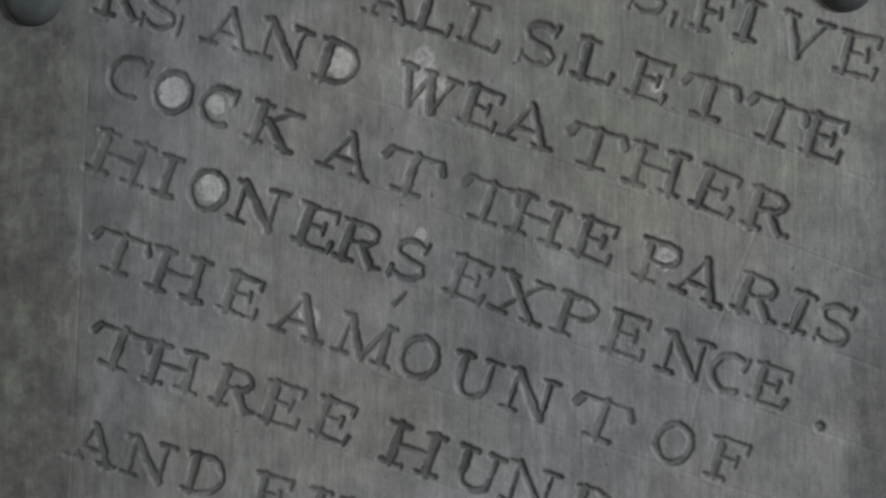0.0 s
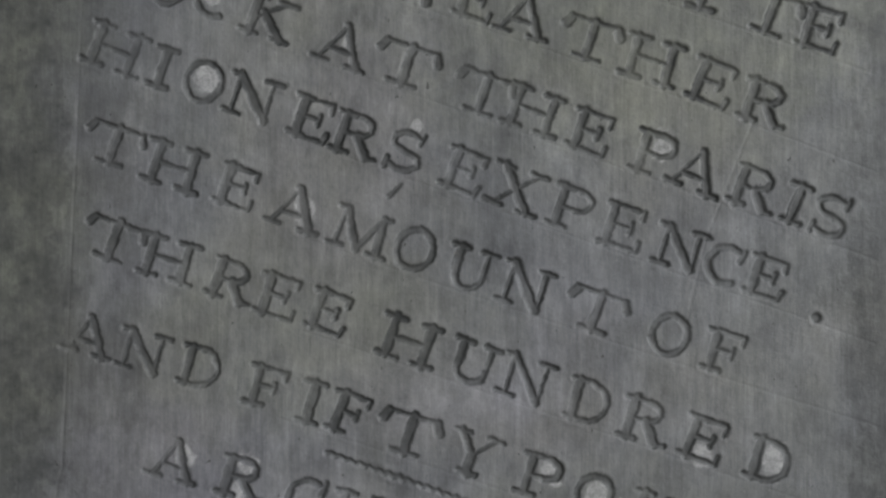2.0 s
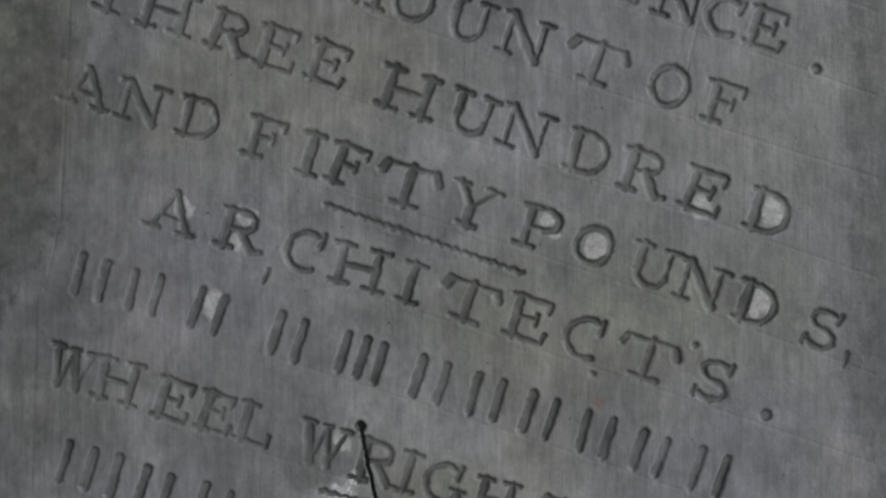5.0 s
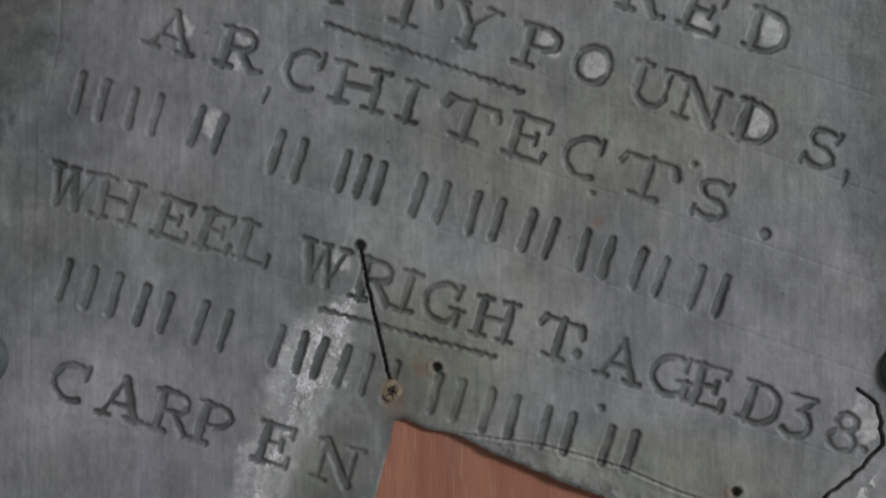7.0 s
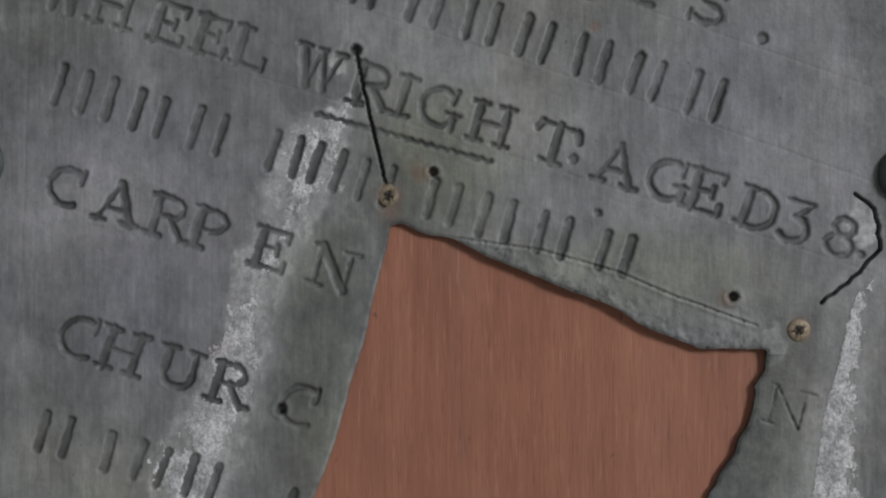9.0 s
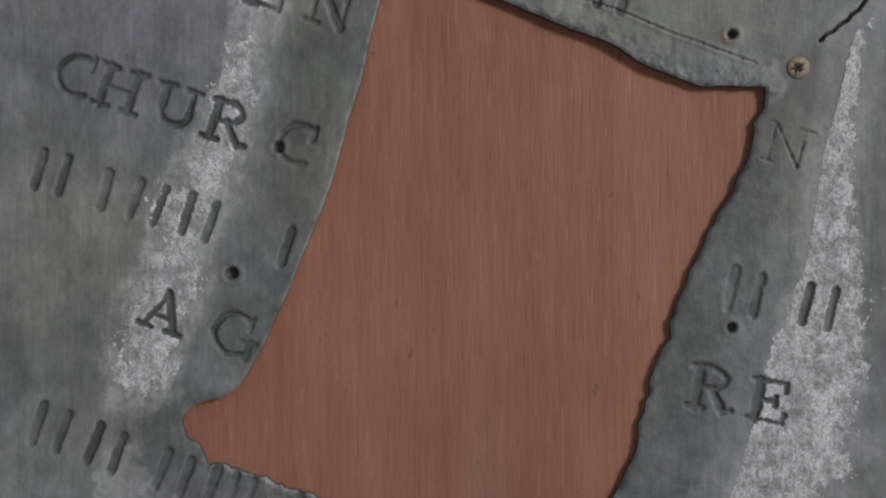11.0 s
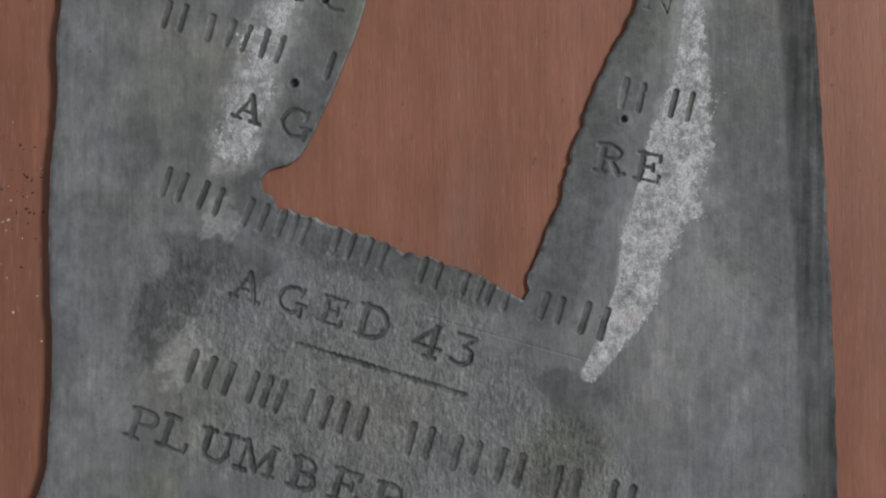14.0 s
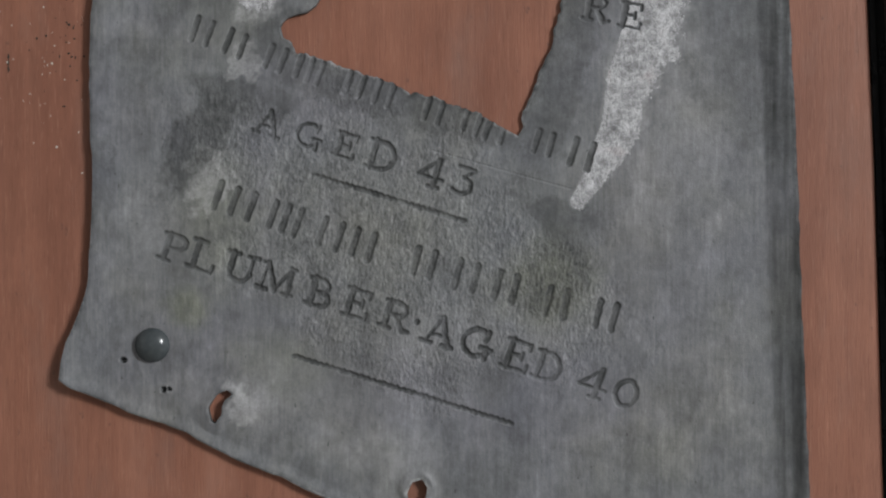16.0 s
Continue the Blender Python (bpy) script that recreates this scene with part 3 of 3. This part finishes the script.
# cracks, like the pits above, are coloured nearly black
for points in (crack_a, crack_b):
    for a, b in zip(points[:-1], points[1:]):
        win = window_of(a[0], b[0], a[1], b[1], 3)
        d = segment_distance(win, a, b)[0]
        dirt[win] = np.maximum(dirt[win], 0.85 * smooth_step(0.9, 0.4, d))

# edges rounded off; the torn top of the hole curls forward, the long right edge bends back
H -= 0.5 * (1 - np.sqrt(np.clip(1 - (1 - np.clip(edge_d / 1.1, 0, 1)) ** 2, 0, 1)))
over = np.interp(GX, [p[0] for p in HOLE_TOP], [p[1] for p in HOLE_TOP])
curl = np.where((GX > -8) & (GX < 112), np.exp(-np.clip(GZ - over, 0, 60) / 8.0) * (GZ > over - 2), 0) * smooth_step(-8, 25, GX) * smooth_step(114, 95, GX)
H += 1.0 * curl + curl * (0.35 * dents + 0.55 * fractal(GX, GZ, 3.2, 59, 3, 0.7))
H += 1.3 * np.exp(-((GX + 100) ** 2 + (GZ + 566) ** 2) / 40) + 0.5 * np.exp(-((np.hypot(GX + 6.5, GZ + 609) - 8) / 1.6) ** 2) * (GZ > -616)
right = np.interp(GZ, [p[1] for p in OUTER[27:]], [p[0] for p in OUTER[27:]])
bent = np.clip((16 - right + GX) / 16, 0, 1)
H += 3.9 * bent
left = np.interp(GZ, [p[1] for p in OUTER[15::-1]], [p[0] for p in OUTER[15::-1]])
H += 1.7 * smooth_step(22, 0, GX - left) * smooth_step(-180, -300, GZ)
# the free corner stands a little off the board
# the lip over the notch lifts
H += 1.8 * np.exp(-((GX + 67) / 9) ** 2 - ((GZ + 357.5) / 5) ** 2)
H += 1.5 * smooth_step(8, 0, edge_d) * smooth_step(-525, -545, GZ)
H += 0.6 * smooth_step(-118, -178, GX) * smooth_step(-250, -400, GZ) + 0.8 * smooth_step(-520, -600, GZ + 0.42 * (GX + 60))

# stains: pale deposits in the bowls of letters and rubbed spots, dark smears of soot
pale = np.zeros((NX, NZ))
BOWLS = [(-85.5, 50.2, 4.2), (-73.6, 19.8, 4.6), (-32, 60, 5), (-71.3, 45.4, 2.6), (70.7, -2, 4.5), (-6.1, 53.2, 6), (-7, 4.6, 1.8), (-28.4, 31.4, 2.5), (-42.7, -21.2, 3.6), (105.6, -101.1, 5), (49.8, -112.7, 5), (-59.6, -103.3, 3.8), (-80.1, -99.3, 3), (101.5, -130, 5)]
SPOTS = [(35.6, -104.7, 3.5), (-71.7, -131, 4.4), (-61.4, -110, 3.6), (135.1, -224.1, 6.2), (106.7, -261.4, 5), (-30.1, -171.7, 3.2), (-43, -203, 6.9), (-35, -197, 6), (-33, -207, 6), (-99.6, -564.8, 9), (-98.1, -385.4, 9), (-115.9, -447.7, 13), (67, 52, 2.5), (82.8, -99.3, 3)]
for x, z, r in BOWLS + SPOTS:
    win = window_of(x, x, z, z, r * 2.2)
    d = np.hypot(GX[win] - x, (GZ[win] - z) * 0.8) / r + 0.8 * fractal(GX[win], GZ[win], 6, 71, 4, 0.7)
    pale[win] = np.maximum(pale[win], (0.6 if r < 7 else 0.4) * smooth_step(1.15, 0.75, d) * smooth_step(0.0, 0.5, g[win]))
# thin paler patches over the middle and the foot
for x, z, rx, rz in ((28, -190, 26, 12), (72, -216, 26, 12), (110, -203, 18, 14), (-20, -150, 22, 14), (8, -172, 18, 10), (-70, -560, 50, 18), (-20, -590, 50, 14), (0, -75, 30, 22), (-30, -120, 40, 14),
                     (-100, -215, 30, 20), (20, -530, 50, 14), (140, -420, 20, 60), (-150, -470, 16, 40)):
    win = window_of(x - rx, x + rx, z - rz, z + rz, 0.6 * max(rx, rz))
    d = np.hypot((GX[win] - x) / rx, (GZ[win] - z) / rz) + 0.7 * fractal(GX[win], GZ[win] * 0.7, 16, 201, 5, 0.8)
    pale[win] = np.maximum(pale[win], 0.17 * smooth_step(1.3, 0.3, d) * smooth_step(0.0, 0.5, g[win]))
SOOT = [(-123, -428, 13, 30, -28, 0.62), (-100, -404, 26, 11, -15, 0.45), (70.9, -467, 19, 10, -15, 0.55), (66.5, -494, 17, 22, -20, 0.5), (-34, -252, 10, 40, -17, 0.42), (-30, -240, 8, 9, 0, 0.40), (-50, -312, 10, 50, -17, 0.42), (88, -325, 13, 66, -17, 0.56), (66, -398, 15, 42, -17, 0.52), (-138, -352, 12, 16, 0, 0.25), (62, -505, 16, 14, -20, 0.35), (-40, -181, 10, 8, 0, 0.25)]
# entries beyond x = 145: darker lead, plus light falloff painted in
STREAKS_AND_FALLOFF = [(-14, -406, 76, 12, -17, 0.52), (-14, -214, 10, 16, 0, 0.45), (104, -280, 8, 26, -10, 0.42), (-72, -372, 18, 15, 0, 0.45), (-142, -10, 27, 140, 0, 0.66), (-128, -20, 36, 160, 0, 0.34), (148, -325, 14, 85, 0, 0.3), (156, -70, 24, 190, 0, 0.55), (168, -290, 30, 130, 0, 0.40), (122, -262, 10, 12, 0, 0.3), (160, -350, 26, 80, 0, 0.32), (-60, -560, 20, 12, 0, 0.2)]
for x, z, rx, rz, turn, amount in SOOT + STREAKS_AND_FALLOFF:
    c, s = math.cos(radians(turn)), math.sin(radians(turn))
    win = window_of(x, x, z, z, max(rx, rz) * 1.7)
    u, v = (GX[win] - x) * c + (GZ[win] - z) * s, -(GX[win] - x) * s + (GZ[win] - z) * c
    d = np.hypot(u / rx, v / rz) + 0.6 * fractal(GX[win], GZ[win] * 0.7, 13, 81, 5, 0.85)
    dirt[win] = np.maximum(dirt[win], amount * smooth_step(1.25, 0.75, d) * (0.85 + 0.5 * fractal(GX[win], GZ[win], 4, 83, 3, 0.8)))
# streaky darkening of the bent right edge, its shade painted stronger
dirt += smooth_step(0.02, 0.25, bent) * np.clip(0.34 + 0.7 * fractal(GX * 3, GZ * 0.12, 9, 93, 4, 0.7), 0, 0.7)
dirt = np.clip(dirt + 0.20 * smooth_step(0.05, 0.6, fractal(GX, GZ * 0.6, 34, 91, 6, 0.7)), 0, 1)
olive, violet = 0.22 * smooth_step(-0.1, 0.6, fractal(GX, GZ, 45, 151, 5, 0.65)), 0.45 * smooth_step(-0.1, 0.6, fractal(GX, GZ * 0.7, 40, 161, 5, 0.65))
OLIVE = [(-140, 0, 34, 140, 0.75), (70, 50, 110, 60, 0.7), (-40, -60, 60, 30, 0.5), (60, -135, 80, 30, 0.6), (0, -205, 26, 26, 0.9), (60, -240, 60, 14, 0.7), (-36, -270, 18, 60, 0.6),
         (-112, -330, 40, 50, 0.4), (-110, -470, 26, 40, 0.5), (-30, -470, 100, 45, 0.22), (62, -500, 30, 26, 0.8), (105, -290, 18, 40, 0.45), (-80, -545, 30, 20, 0.5), (-128, -514, 14, 14, 0.9), (140, -330, 40, 20, 0.4)]
VIOLET = [(-90, -115, 70, 40, 0.7), (0, -80, 60, 20, 0.5), (-95, -225, 60, 50, 0.9), (110, -190, 50, 60, 0.7), (-60, -400, 60, 26, 0.7), (-110, -545, 70, 40, 0.5), (130, -480, 60, 120, 0.4),
          (40, -560, 120, 40, 0.6), (80, -380, 20, 50, 0.5)]
for field, blots, seed in ((olive, OLIVE, 171), (violet, VIOLET, 181)):
    for x, z, rx, rz, amount in blots:
        win = window_of(x - rx, x + rx, z - rz, z + rz, 0.6 * max(rx, rz))
        d = np.hypot((GX[win] - x) / rx, (GZ[win] - z) / rz) + 0.5 * fractal(GX[win], GZ[win], 24, seed, 5, 0.75)
        field[win] = np.maximum(field[win], amount * smooth_step(1.3, 0.3, d))
violet *= 0.65 * (1 - np.clip(olive, 0, 1))

H = np.maximum(H, -2.1)

# patchy dark painted along cut and torn edges to subdue their bright rims
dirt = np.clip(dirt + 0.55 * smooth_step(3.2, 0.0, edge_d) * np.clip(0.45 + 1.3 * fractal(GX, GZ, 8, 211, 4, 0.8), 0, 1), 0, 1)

rust_spots = np.zeros((NX, NZ))
for x, z, r in ((-13.8, -219.5, 4.2), (-4.5, -207, 4.0), (50.9, -160.9, 2.2), (92, -247, 3.0), (114.7, -256.6, 4.6), (-14.1, -214.3, 5.0)):
    win = window_of(x, x, z, z, r * 2)
    d = np.hypot(GX[win] - x, GZ[win] - z) / r + 0.7 * fractal(GX[win], GZ[win], 5, 141, 4, 0.75)
    rust_spots[win] = np.maximum(rust_spots[win], 0.42 * smooth_step(1.2, 0.3, d))

# speckle of the tooled patch, a scraped band along the curled lip
speck = fractal(GX * 1.6, GZ, 2.6, 95, 3, 0.85)
dirt = np.clip(dirt + tooled * 0.8 * np.clip(speck - 0.1, 0, 1), 0, 1)
dirt = np.clip(dirt + smooth_step(0.38, 0.6, curl) * (0.24 + 0.9 * np.clip(speck - 0.02, 0, 1)), 0, 1)
pale = np.maximum(pale, tooled * 0.55 * np.clip(-speck - 0.1, 0, 1) * smooth_step(0.0, 0.5, g))
# bright broken metal along the hole's foot and its left side
ring = smooth_step(1.6, 0.5, edge_d + 1.6 * fractal(GX, GZ, 5, 191, 3, 0.8))
in_hole = (GX > -82) & (GX < 60) & (GZ < -235)
pale = np.maximum(pale, ring * in_hole * np.where(GZ < -378, 0.5, np.where(GX < 0, 0.12, 0.0)))
pale = np.maximum(pale, 0.14 * smooth_step(0.38, 0.6, curl + 0.3 * dents) * smooth_step(0.0, 0.5, g))

# whitened solder along the mended tears: a soft bloom, and crusts that stand on it
SMEARS = [
    [(-25.6, -183.3, 1.8), (-35.4, -197.5, 9.5), (-40.7, -208.1, 9.8), (-46.9, -224.1, 8.9), (-54, -238.3, 9.2), (-58.5, -250.7, 8.9), (-63.3, -271.2, 10.5),
     (-68.7, -285.4, 10.6), (-74, -299.6, 11.5), (-81.1, -319.1, 12.4), (-85.5, -336.8, 13), (-90.8, -352.7, 13), (-96.3, -357.4, 7.1)],
    [(140.4, -238.3, 5.3), (133.5, -246, 9.8), (129.9, -262.3, 8.5), (126.4, -280, 8.9), (124.5, -300, 9.4), (124.4, -324.6, 12.5), (120.4, -347.2, 15),
     (114.6, -372.3, 15.5), (105.3, -392.3, 12.5), (99.3, -419.9, 10), (87, -445, 6), (77.2, -458.8, 4)],
]
covers = []
for k, smear in enumerate(SMEARS):
    cover, near_x = np.full((NX, NZ), -9.0), GX.copy()
    for a, b in zip(smear[:-1], smear[1:]):
        win = window_of(a[0], b[0], a[1], b[1], 24)
        d, nx, nz = segment_distance(win, a, b)
        t = np.hypot(nx - a[0], nz - a[1]) / math.dist(a[:2], b[:2])
        c = 1 - d / (1.15 * (a[2] + (b[2] - a[2]) * t))
        near_x[win] = np.where(c > cover[win], nx, near_x[win])
        cover[win] = np.maximum(cover[win], c)
    inner = smooth_step(0, 2.5, (GX - near_x) * (1 if k == 0 else -1))
    covers.append((cover, inner * (0.3 if k == 0 else 1.0)))
    crisp = inner * (0.35 if k == 0 else 1.0)
    bloom = smooth_step(-0.1 + 0.08 * crisp, 0.5 - 0.25 * crisp, cover + 0.6 * (1 - 0.7 * crisp) * fractal(GX, GZ, 10, 131 + k, 5, 0.8)) * smooth_step(-0.2, 0.4, g) * (1 if k == 0 else np.interp(GZ, [-350, -270], [1.0, 0.5]))
    streaky = np.clip(0.75 + 1.1 * fractal(GX * 2.2, GZ * 0.8, 5, 221 + k, 5, 0.8), 0.2, 1.4)
    pale = np.maximum(pale, np.clip((0.56 if k == 0 else 0.42) * bloom * streaky, 0, 0.9))
    dirt = dirt * (1 - 0.8 * bloom)

# faces of the grid that belong to the sheet, and its vertices drawn onto the outline
corner = inside[:-1, :-1].astype(int) + inside[1:, :-1] + inside[:-1, 1:] + inside[1:, 1:]
keep = corner >= 2
touch = np.zeros((NX, NZ), int)
for di in (0, 1):
    for dj in (0, 1):
        touch[di:NX - 1 + di, dj:NZ - 1 + dj] += keep
border = (touch > 0) & (touch < 4) & (edge_d < 1.6)
PX, PZ = np.where(border, edge_x, GX), np.where(border, edge_z, GZ)
H = np.where(border, H - 0.1, H)
slope_x, slope_z = np.gradient(H, XS, axis=0), np.gradient(H, ZS, axis=1)
NORMAL = np.stack([-slope_x, -np.ones_like(H), -slope_z], -1)
NORMAL /= np.linalg.norm(NORMAL, axis=-1, keepdims=True)
index = np.arange(NX * NZ).reshape(NX, NZ)
QUADS = np.stack([index[:-1, :-1], index[1:, :-1], index[1:, 1:], index[:-1, 1:]], -1)
VERTS = np.stack([PX / 1000, -H / 1000, EYE + PZ / 1000], -1).reshape(-1, 3)
NORMAL = NORMAL.reshape(-1, 3)


def grid_mesh(name, quads, mat, parent, label="", lift=None, fields=True):
    used, local = np.unique(quads.ravel(), return_inverse=True)
    me = bpy.data.meshes.new(name)
    n = len(quads)
    co = VERTS[used].copy()
    if lift is not None:
        co[:, 1] -= lift.ravel()[used] / 1000
    me.vertices.add(len(used))
    me.vertices.foreach_set("co", co.ravel())
    me.loops.add(4 * n)
    me.loops.foreach_set("vertex_index", local.astype(np.int32).ravel())
    me.polygons.add(n)
    me.polygons.foreach_set("loop_start", np.arange(0, 4 * n, 4, dtype=np.int32))
    me.update(calc_edges=True)
    me.polygons.foreach_set("use_smooth", np.ones(n, bool))
    if fields:
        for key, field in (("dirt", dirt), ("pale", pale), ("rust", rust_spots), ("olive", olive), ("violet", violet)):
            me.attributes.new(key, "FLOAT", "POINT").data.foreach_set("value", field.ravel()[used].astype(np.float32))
        me.normals_split_custom_set_from_vertices(NORMAL[used])
    me.materials.append(mat)
    ob = new(name, me)
    ob.parent = parent
    return tagged(ob, label)


plaque = tagged(new("lead_plaque"), "torn weathered grey lead plaque with an incised inscription on mahogany", "plaque")
face_owner = np.where(keep, owner[:-1, :-1], -2)
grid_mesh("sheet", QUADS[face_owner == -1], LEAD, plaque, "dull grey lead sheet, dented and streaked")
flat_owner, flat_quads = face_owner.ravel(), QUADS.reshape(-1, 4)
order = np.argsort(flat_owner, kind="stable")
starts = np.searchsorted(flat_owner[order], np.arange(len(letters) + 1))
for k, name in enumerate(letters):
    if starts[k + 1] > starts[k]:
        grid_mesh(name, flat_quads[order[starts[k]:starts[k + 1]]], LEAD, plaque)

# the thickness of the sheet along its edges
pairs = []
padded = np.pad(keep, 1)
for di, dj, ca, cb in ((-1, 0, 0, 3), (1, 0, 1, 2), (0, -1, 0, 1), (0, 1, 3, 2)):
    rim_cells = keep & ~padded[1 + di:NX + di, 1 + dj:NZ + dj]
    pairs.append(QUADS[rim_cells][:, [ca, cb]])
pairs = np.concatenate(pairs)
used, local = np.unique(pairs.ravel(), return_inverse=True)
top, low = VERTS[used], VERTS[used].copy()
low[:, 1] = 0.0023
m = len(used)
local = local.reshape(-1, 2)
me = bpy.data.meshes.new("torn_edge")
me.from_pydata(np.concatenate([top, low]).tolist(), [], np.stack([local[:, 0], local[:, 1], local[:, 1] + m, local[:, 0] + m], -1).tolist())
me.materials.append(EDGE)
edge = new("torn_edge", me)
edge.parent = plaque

# crusts of solder
for k, (cover, inner) in enumerate(covers):
    patchy = fractal(GX, GZ, 18, 101 + k, 3)
    crust = cover + (1 - 0.75 * inner) * ((0.9 if k == 0 else 0.25) * patchy + (1.0 if k == 0 else 0.6) * fractal(GX, GZ * 0.7, 5, 111 + k, 5, 0.85)) - 0.08 * inner
    if k == 0:
        for x, z, r in ((-42, -203, 11), (-62, -262, 7), (-66, -285, 6), (-80, -318, 9), (-92, -347, 9)):
            crust += (0.6 if z > -240 else 0.34) * np.exp(-((GX - x) ** 2 + (GZ - z) ** 2) / r ** 2)
    crust = np.where((g < 0.1) | (cover < -1), -1, crust)
    least = 0.62 if k == 0 else np.interp(ZS[:-1], [-460, -350, -300, -240], [0.08, 0.08, 0.50, 0.95])[None, :]
    on = keep & (crust[:-1, :-1] > least)
    lift = 0.03 + 0.16 * np.clip(crust, 0, 0.8) + 0.10 * fractal(GX, GZ, 2.2, 121, 2)
    grid_mesh("solder_smear", QUADS[on], SOLDER, plaque, "crusty whitish solder smeared along a mended tear", np.clip(lift, 0.03, 1), False)

# ---------------------------------------------------------------- nails and screws


def face_at(x, z):
    """How far the sheet stands out there, in metres."""
    return float(H[min(np.searchsorted(XS, x), NX - 1), min(np.searchsorted(ZS, z), NZ - 1)]) / 1000


def dome_nail(x, z, r):
    bm = bmesh.new()
    rings, seg = 12, 40
    y0 = 0.0008
    last = None
    apex = bm.verts.new((0, -0.0064 + y0, 0))
    for k in range(1, rings + 1):
        a = math.pi / 2 * k / rings
        rr = r * math.sin(a) ** 0.95
        ring = [bm.verts.new((rr * math.cos(2 * math.pi * i / seg), y0 - 0.0064 * math.cos(a), rr * math.sin(2 * math.pi * i / seg))) for i in range(seg)]
        for i in range(seg):
            if last is None:
                bm.faces.new((apex, ring[i], ring[(i + 1) % seg]))
            else:
                bm.faces.new((last[i], ring[i], ring[(i + 1) % seg], last[(i + 1) % seg]))
        last = ring
    foot = [bm.verts.new((v.co.x * 0.97, 0.0023, v.co.z * 0.97)) for v in last]
    for i in range(seg):
        bm.faces.new((last[i], foot[i], foot[(i + 1) % seg], last[(i + 1) % seg]))
    bmesh.ops.recalc_face_normals(bm, faces=bm.faces)
    for f in bm.faces:
        f.smooth = True
    ob = part("dome_nail", bm, NAIL)
    ob.location = (x / 1000, -max(face_at(x, z), 0), EYE + z / 1000)
    return tagged(ob, "grey domed nail head fixing the lead plaque", "nail", "nails of the plaque")


for x, z in ((-129.6, 79.5), (127.3, 84.0), (-144.0, -204.1), (148.5, -207.7), (-145.5, -534.0)):
    dome_nail(x, z, 0.0092)


def wood_screw(x, z, turn):
    ob = tagged(new("wood_screw"), "dulled brass cross-head screw driven through the lead", "screw", "screws of the plaque")
    ob.matrix_world = pose(x / 1000, 0.0001 - face_at(x, z), EYE + z / 1000, 0, turn, 0)
    bm = bmesh.new()
    seg, r = 36, 0.0038
    prof = [(0.0016, -0.0006), (0.0030, -0.0006), (0.0036, -0.0003), (r, 0.0002), (0.0036, 0.0010), (0.0018, 0.0062)]
    rings = [[bm.verts.new((q * math.cos(2 * math.pi * i / seg), y, q * math.sin(2 * math.pi * i / seg))) for i in range(seg)] for q, y in prof]
    for a, b in zip(rings[:-1], rings[1:]):
        for i in range(seg):
            bm.faces.new((a[i], b[i], b[(i + 1) % seg], a[(i + 1) % seg])).smooth = True
    # the cross recess: petals between the arms stay at face height
    mid = [bm.verts.new(((0.0007 if i % 9 == 0 else 0.0016) * math.cos(2 * math.pi * (i + 4.5) / seg), -0.0006, (0.0007 if i % 9 == 0 else 0.0016) * math.sin(2 * math.pi * (i + 4.5) / seg))) for i in range(0, seg)]
    for i in range(seg):
        bm.faces.new((rings[0][i], rings[0][(i + 1) % seg], mid[(i + 1) % seg], mid[i]))
    bmesh.ops.recalc_face_normals(bm, faces=bm.faces)
    part("head", bm, BRASS, ob)
    # a near-black cross laid flush on the head marks the recess
    bm = bmesh.new()
    for w, h in ((0.0034, 0.0010), (0.0010, 0.0034)):
        box(bm, (-w / 2, -0.0007, -h / 2), (w / 2, 0.0004, h / 2), 0.00012)
    part("cross_recess", bm, DARK_METAL, ob, "near-black cross recess")
    return ob


wood_screw(-14.1, -214.3, 20)
wood_screw(114.7, -256.6, 48)

# crumbs of old plaster and dark grit on the board
def grit(name, mat, label, seed, count, at, spread, sizes, category):
    bm, rng = bmesh.new(), random.Random(seed)
    for k in range(count):
        x, z = rng.gauss(at[0], spread[0]), rng.gauss(at[1], spread[1])
        r = rng.uniform(*sizes)
        if x > -0.1815:
            continue
        res = bmesh.ops.create_icosphere(bm, subdivisions=1, radius=r)
        wide, tall = rng.uniform(0.5, 1.7), rng.uniform(0.6, 1.8)
        for v in res["verts"]:
            v.co = Vector((v.co.x * wide + x, v.co.y * 0.4 + BOARD_Y - r * 0.2, v.co.z * tall + EYE + z))
    return tagged(part(name, bm, mat), label, category, kind="stuff")


grit("plaster_crumbs", CRUMB, "tiny pale crumbs stuck to the mahogany board", 77, 48, (-0.207, -0.385), (0.016, 0.026), (0.00018, 0.0005), "dust")
grit("dark_grit", DARK_METAL, "fine dark grit stuck to the mahogany board", 78, 40, (-0.192, -0.374), (0.010, 0.016), (0.0002, 0.0007), "dirt")
bm = bmesh.new()
for k in range(9):
    res = bmesh.ops.create_icosphere(bm, subdivisions=1, radius=0.0009)
    for v in res["verts"]:
        v.co = Vector((v.co.x * (0.5 + 0.25 * math.sin(2.1 * k)) - 0.222 + 0.0002 * math.sin(3 * k), v.co.y * 0.25 + BOARD_Y, v.co.z * 1.1 + EYE - 0.3815 - 0.0011 * k))
part("gouge", bm, DARK_METAL, board, "short dark gouge along the grain")
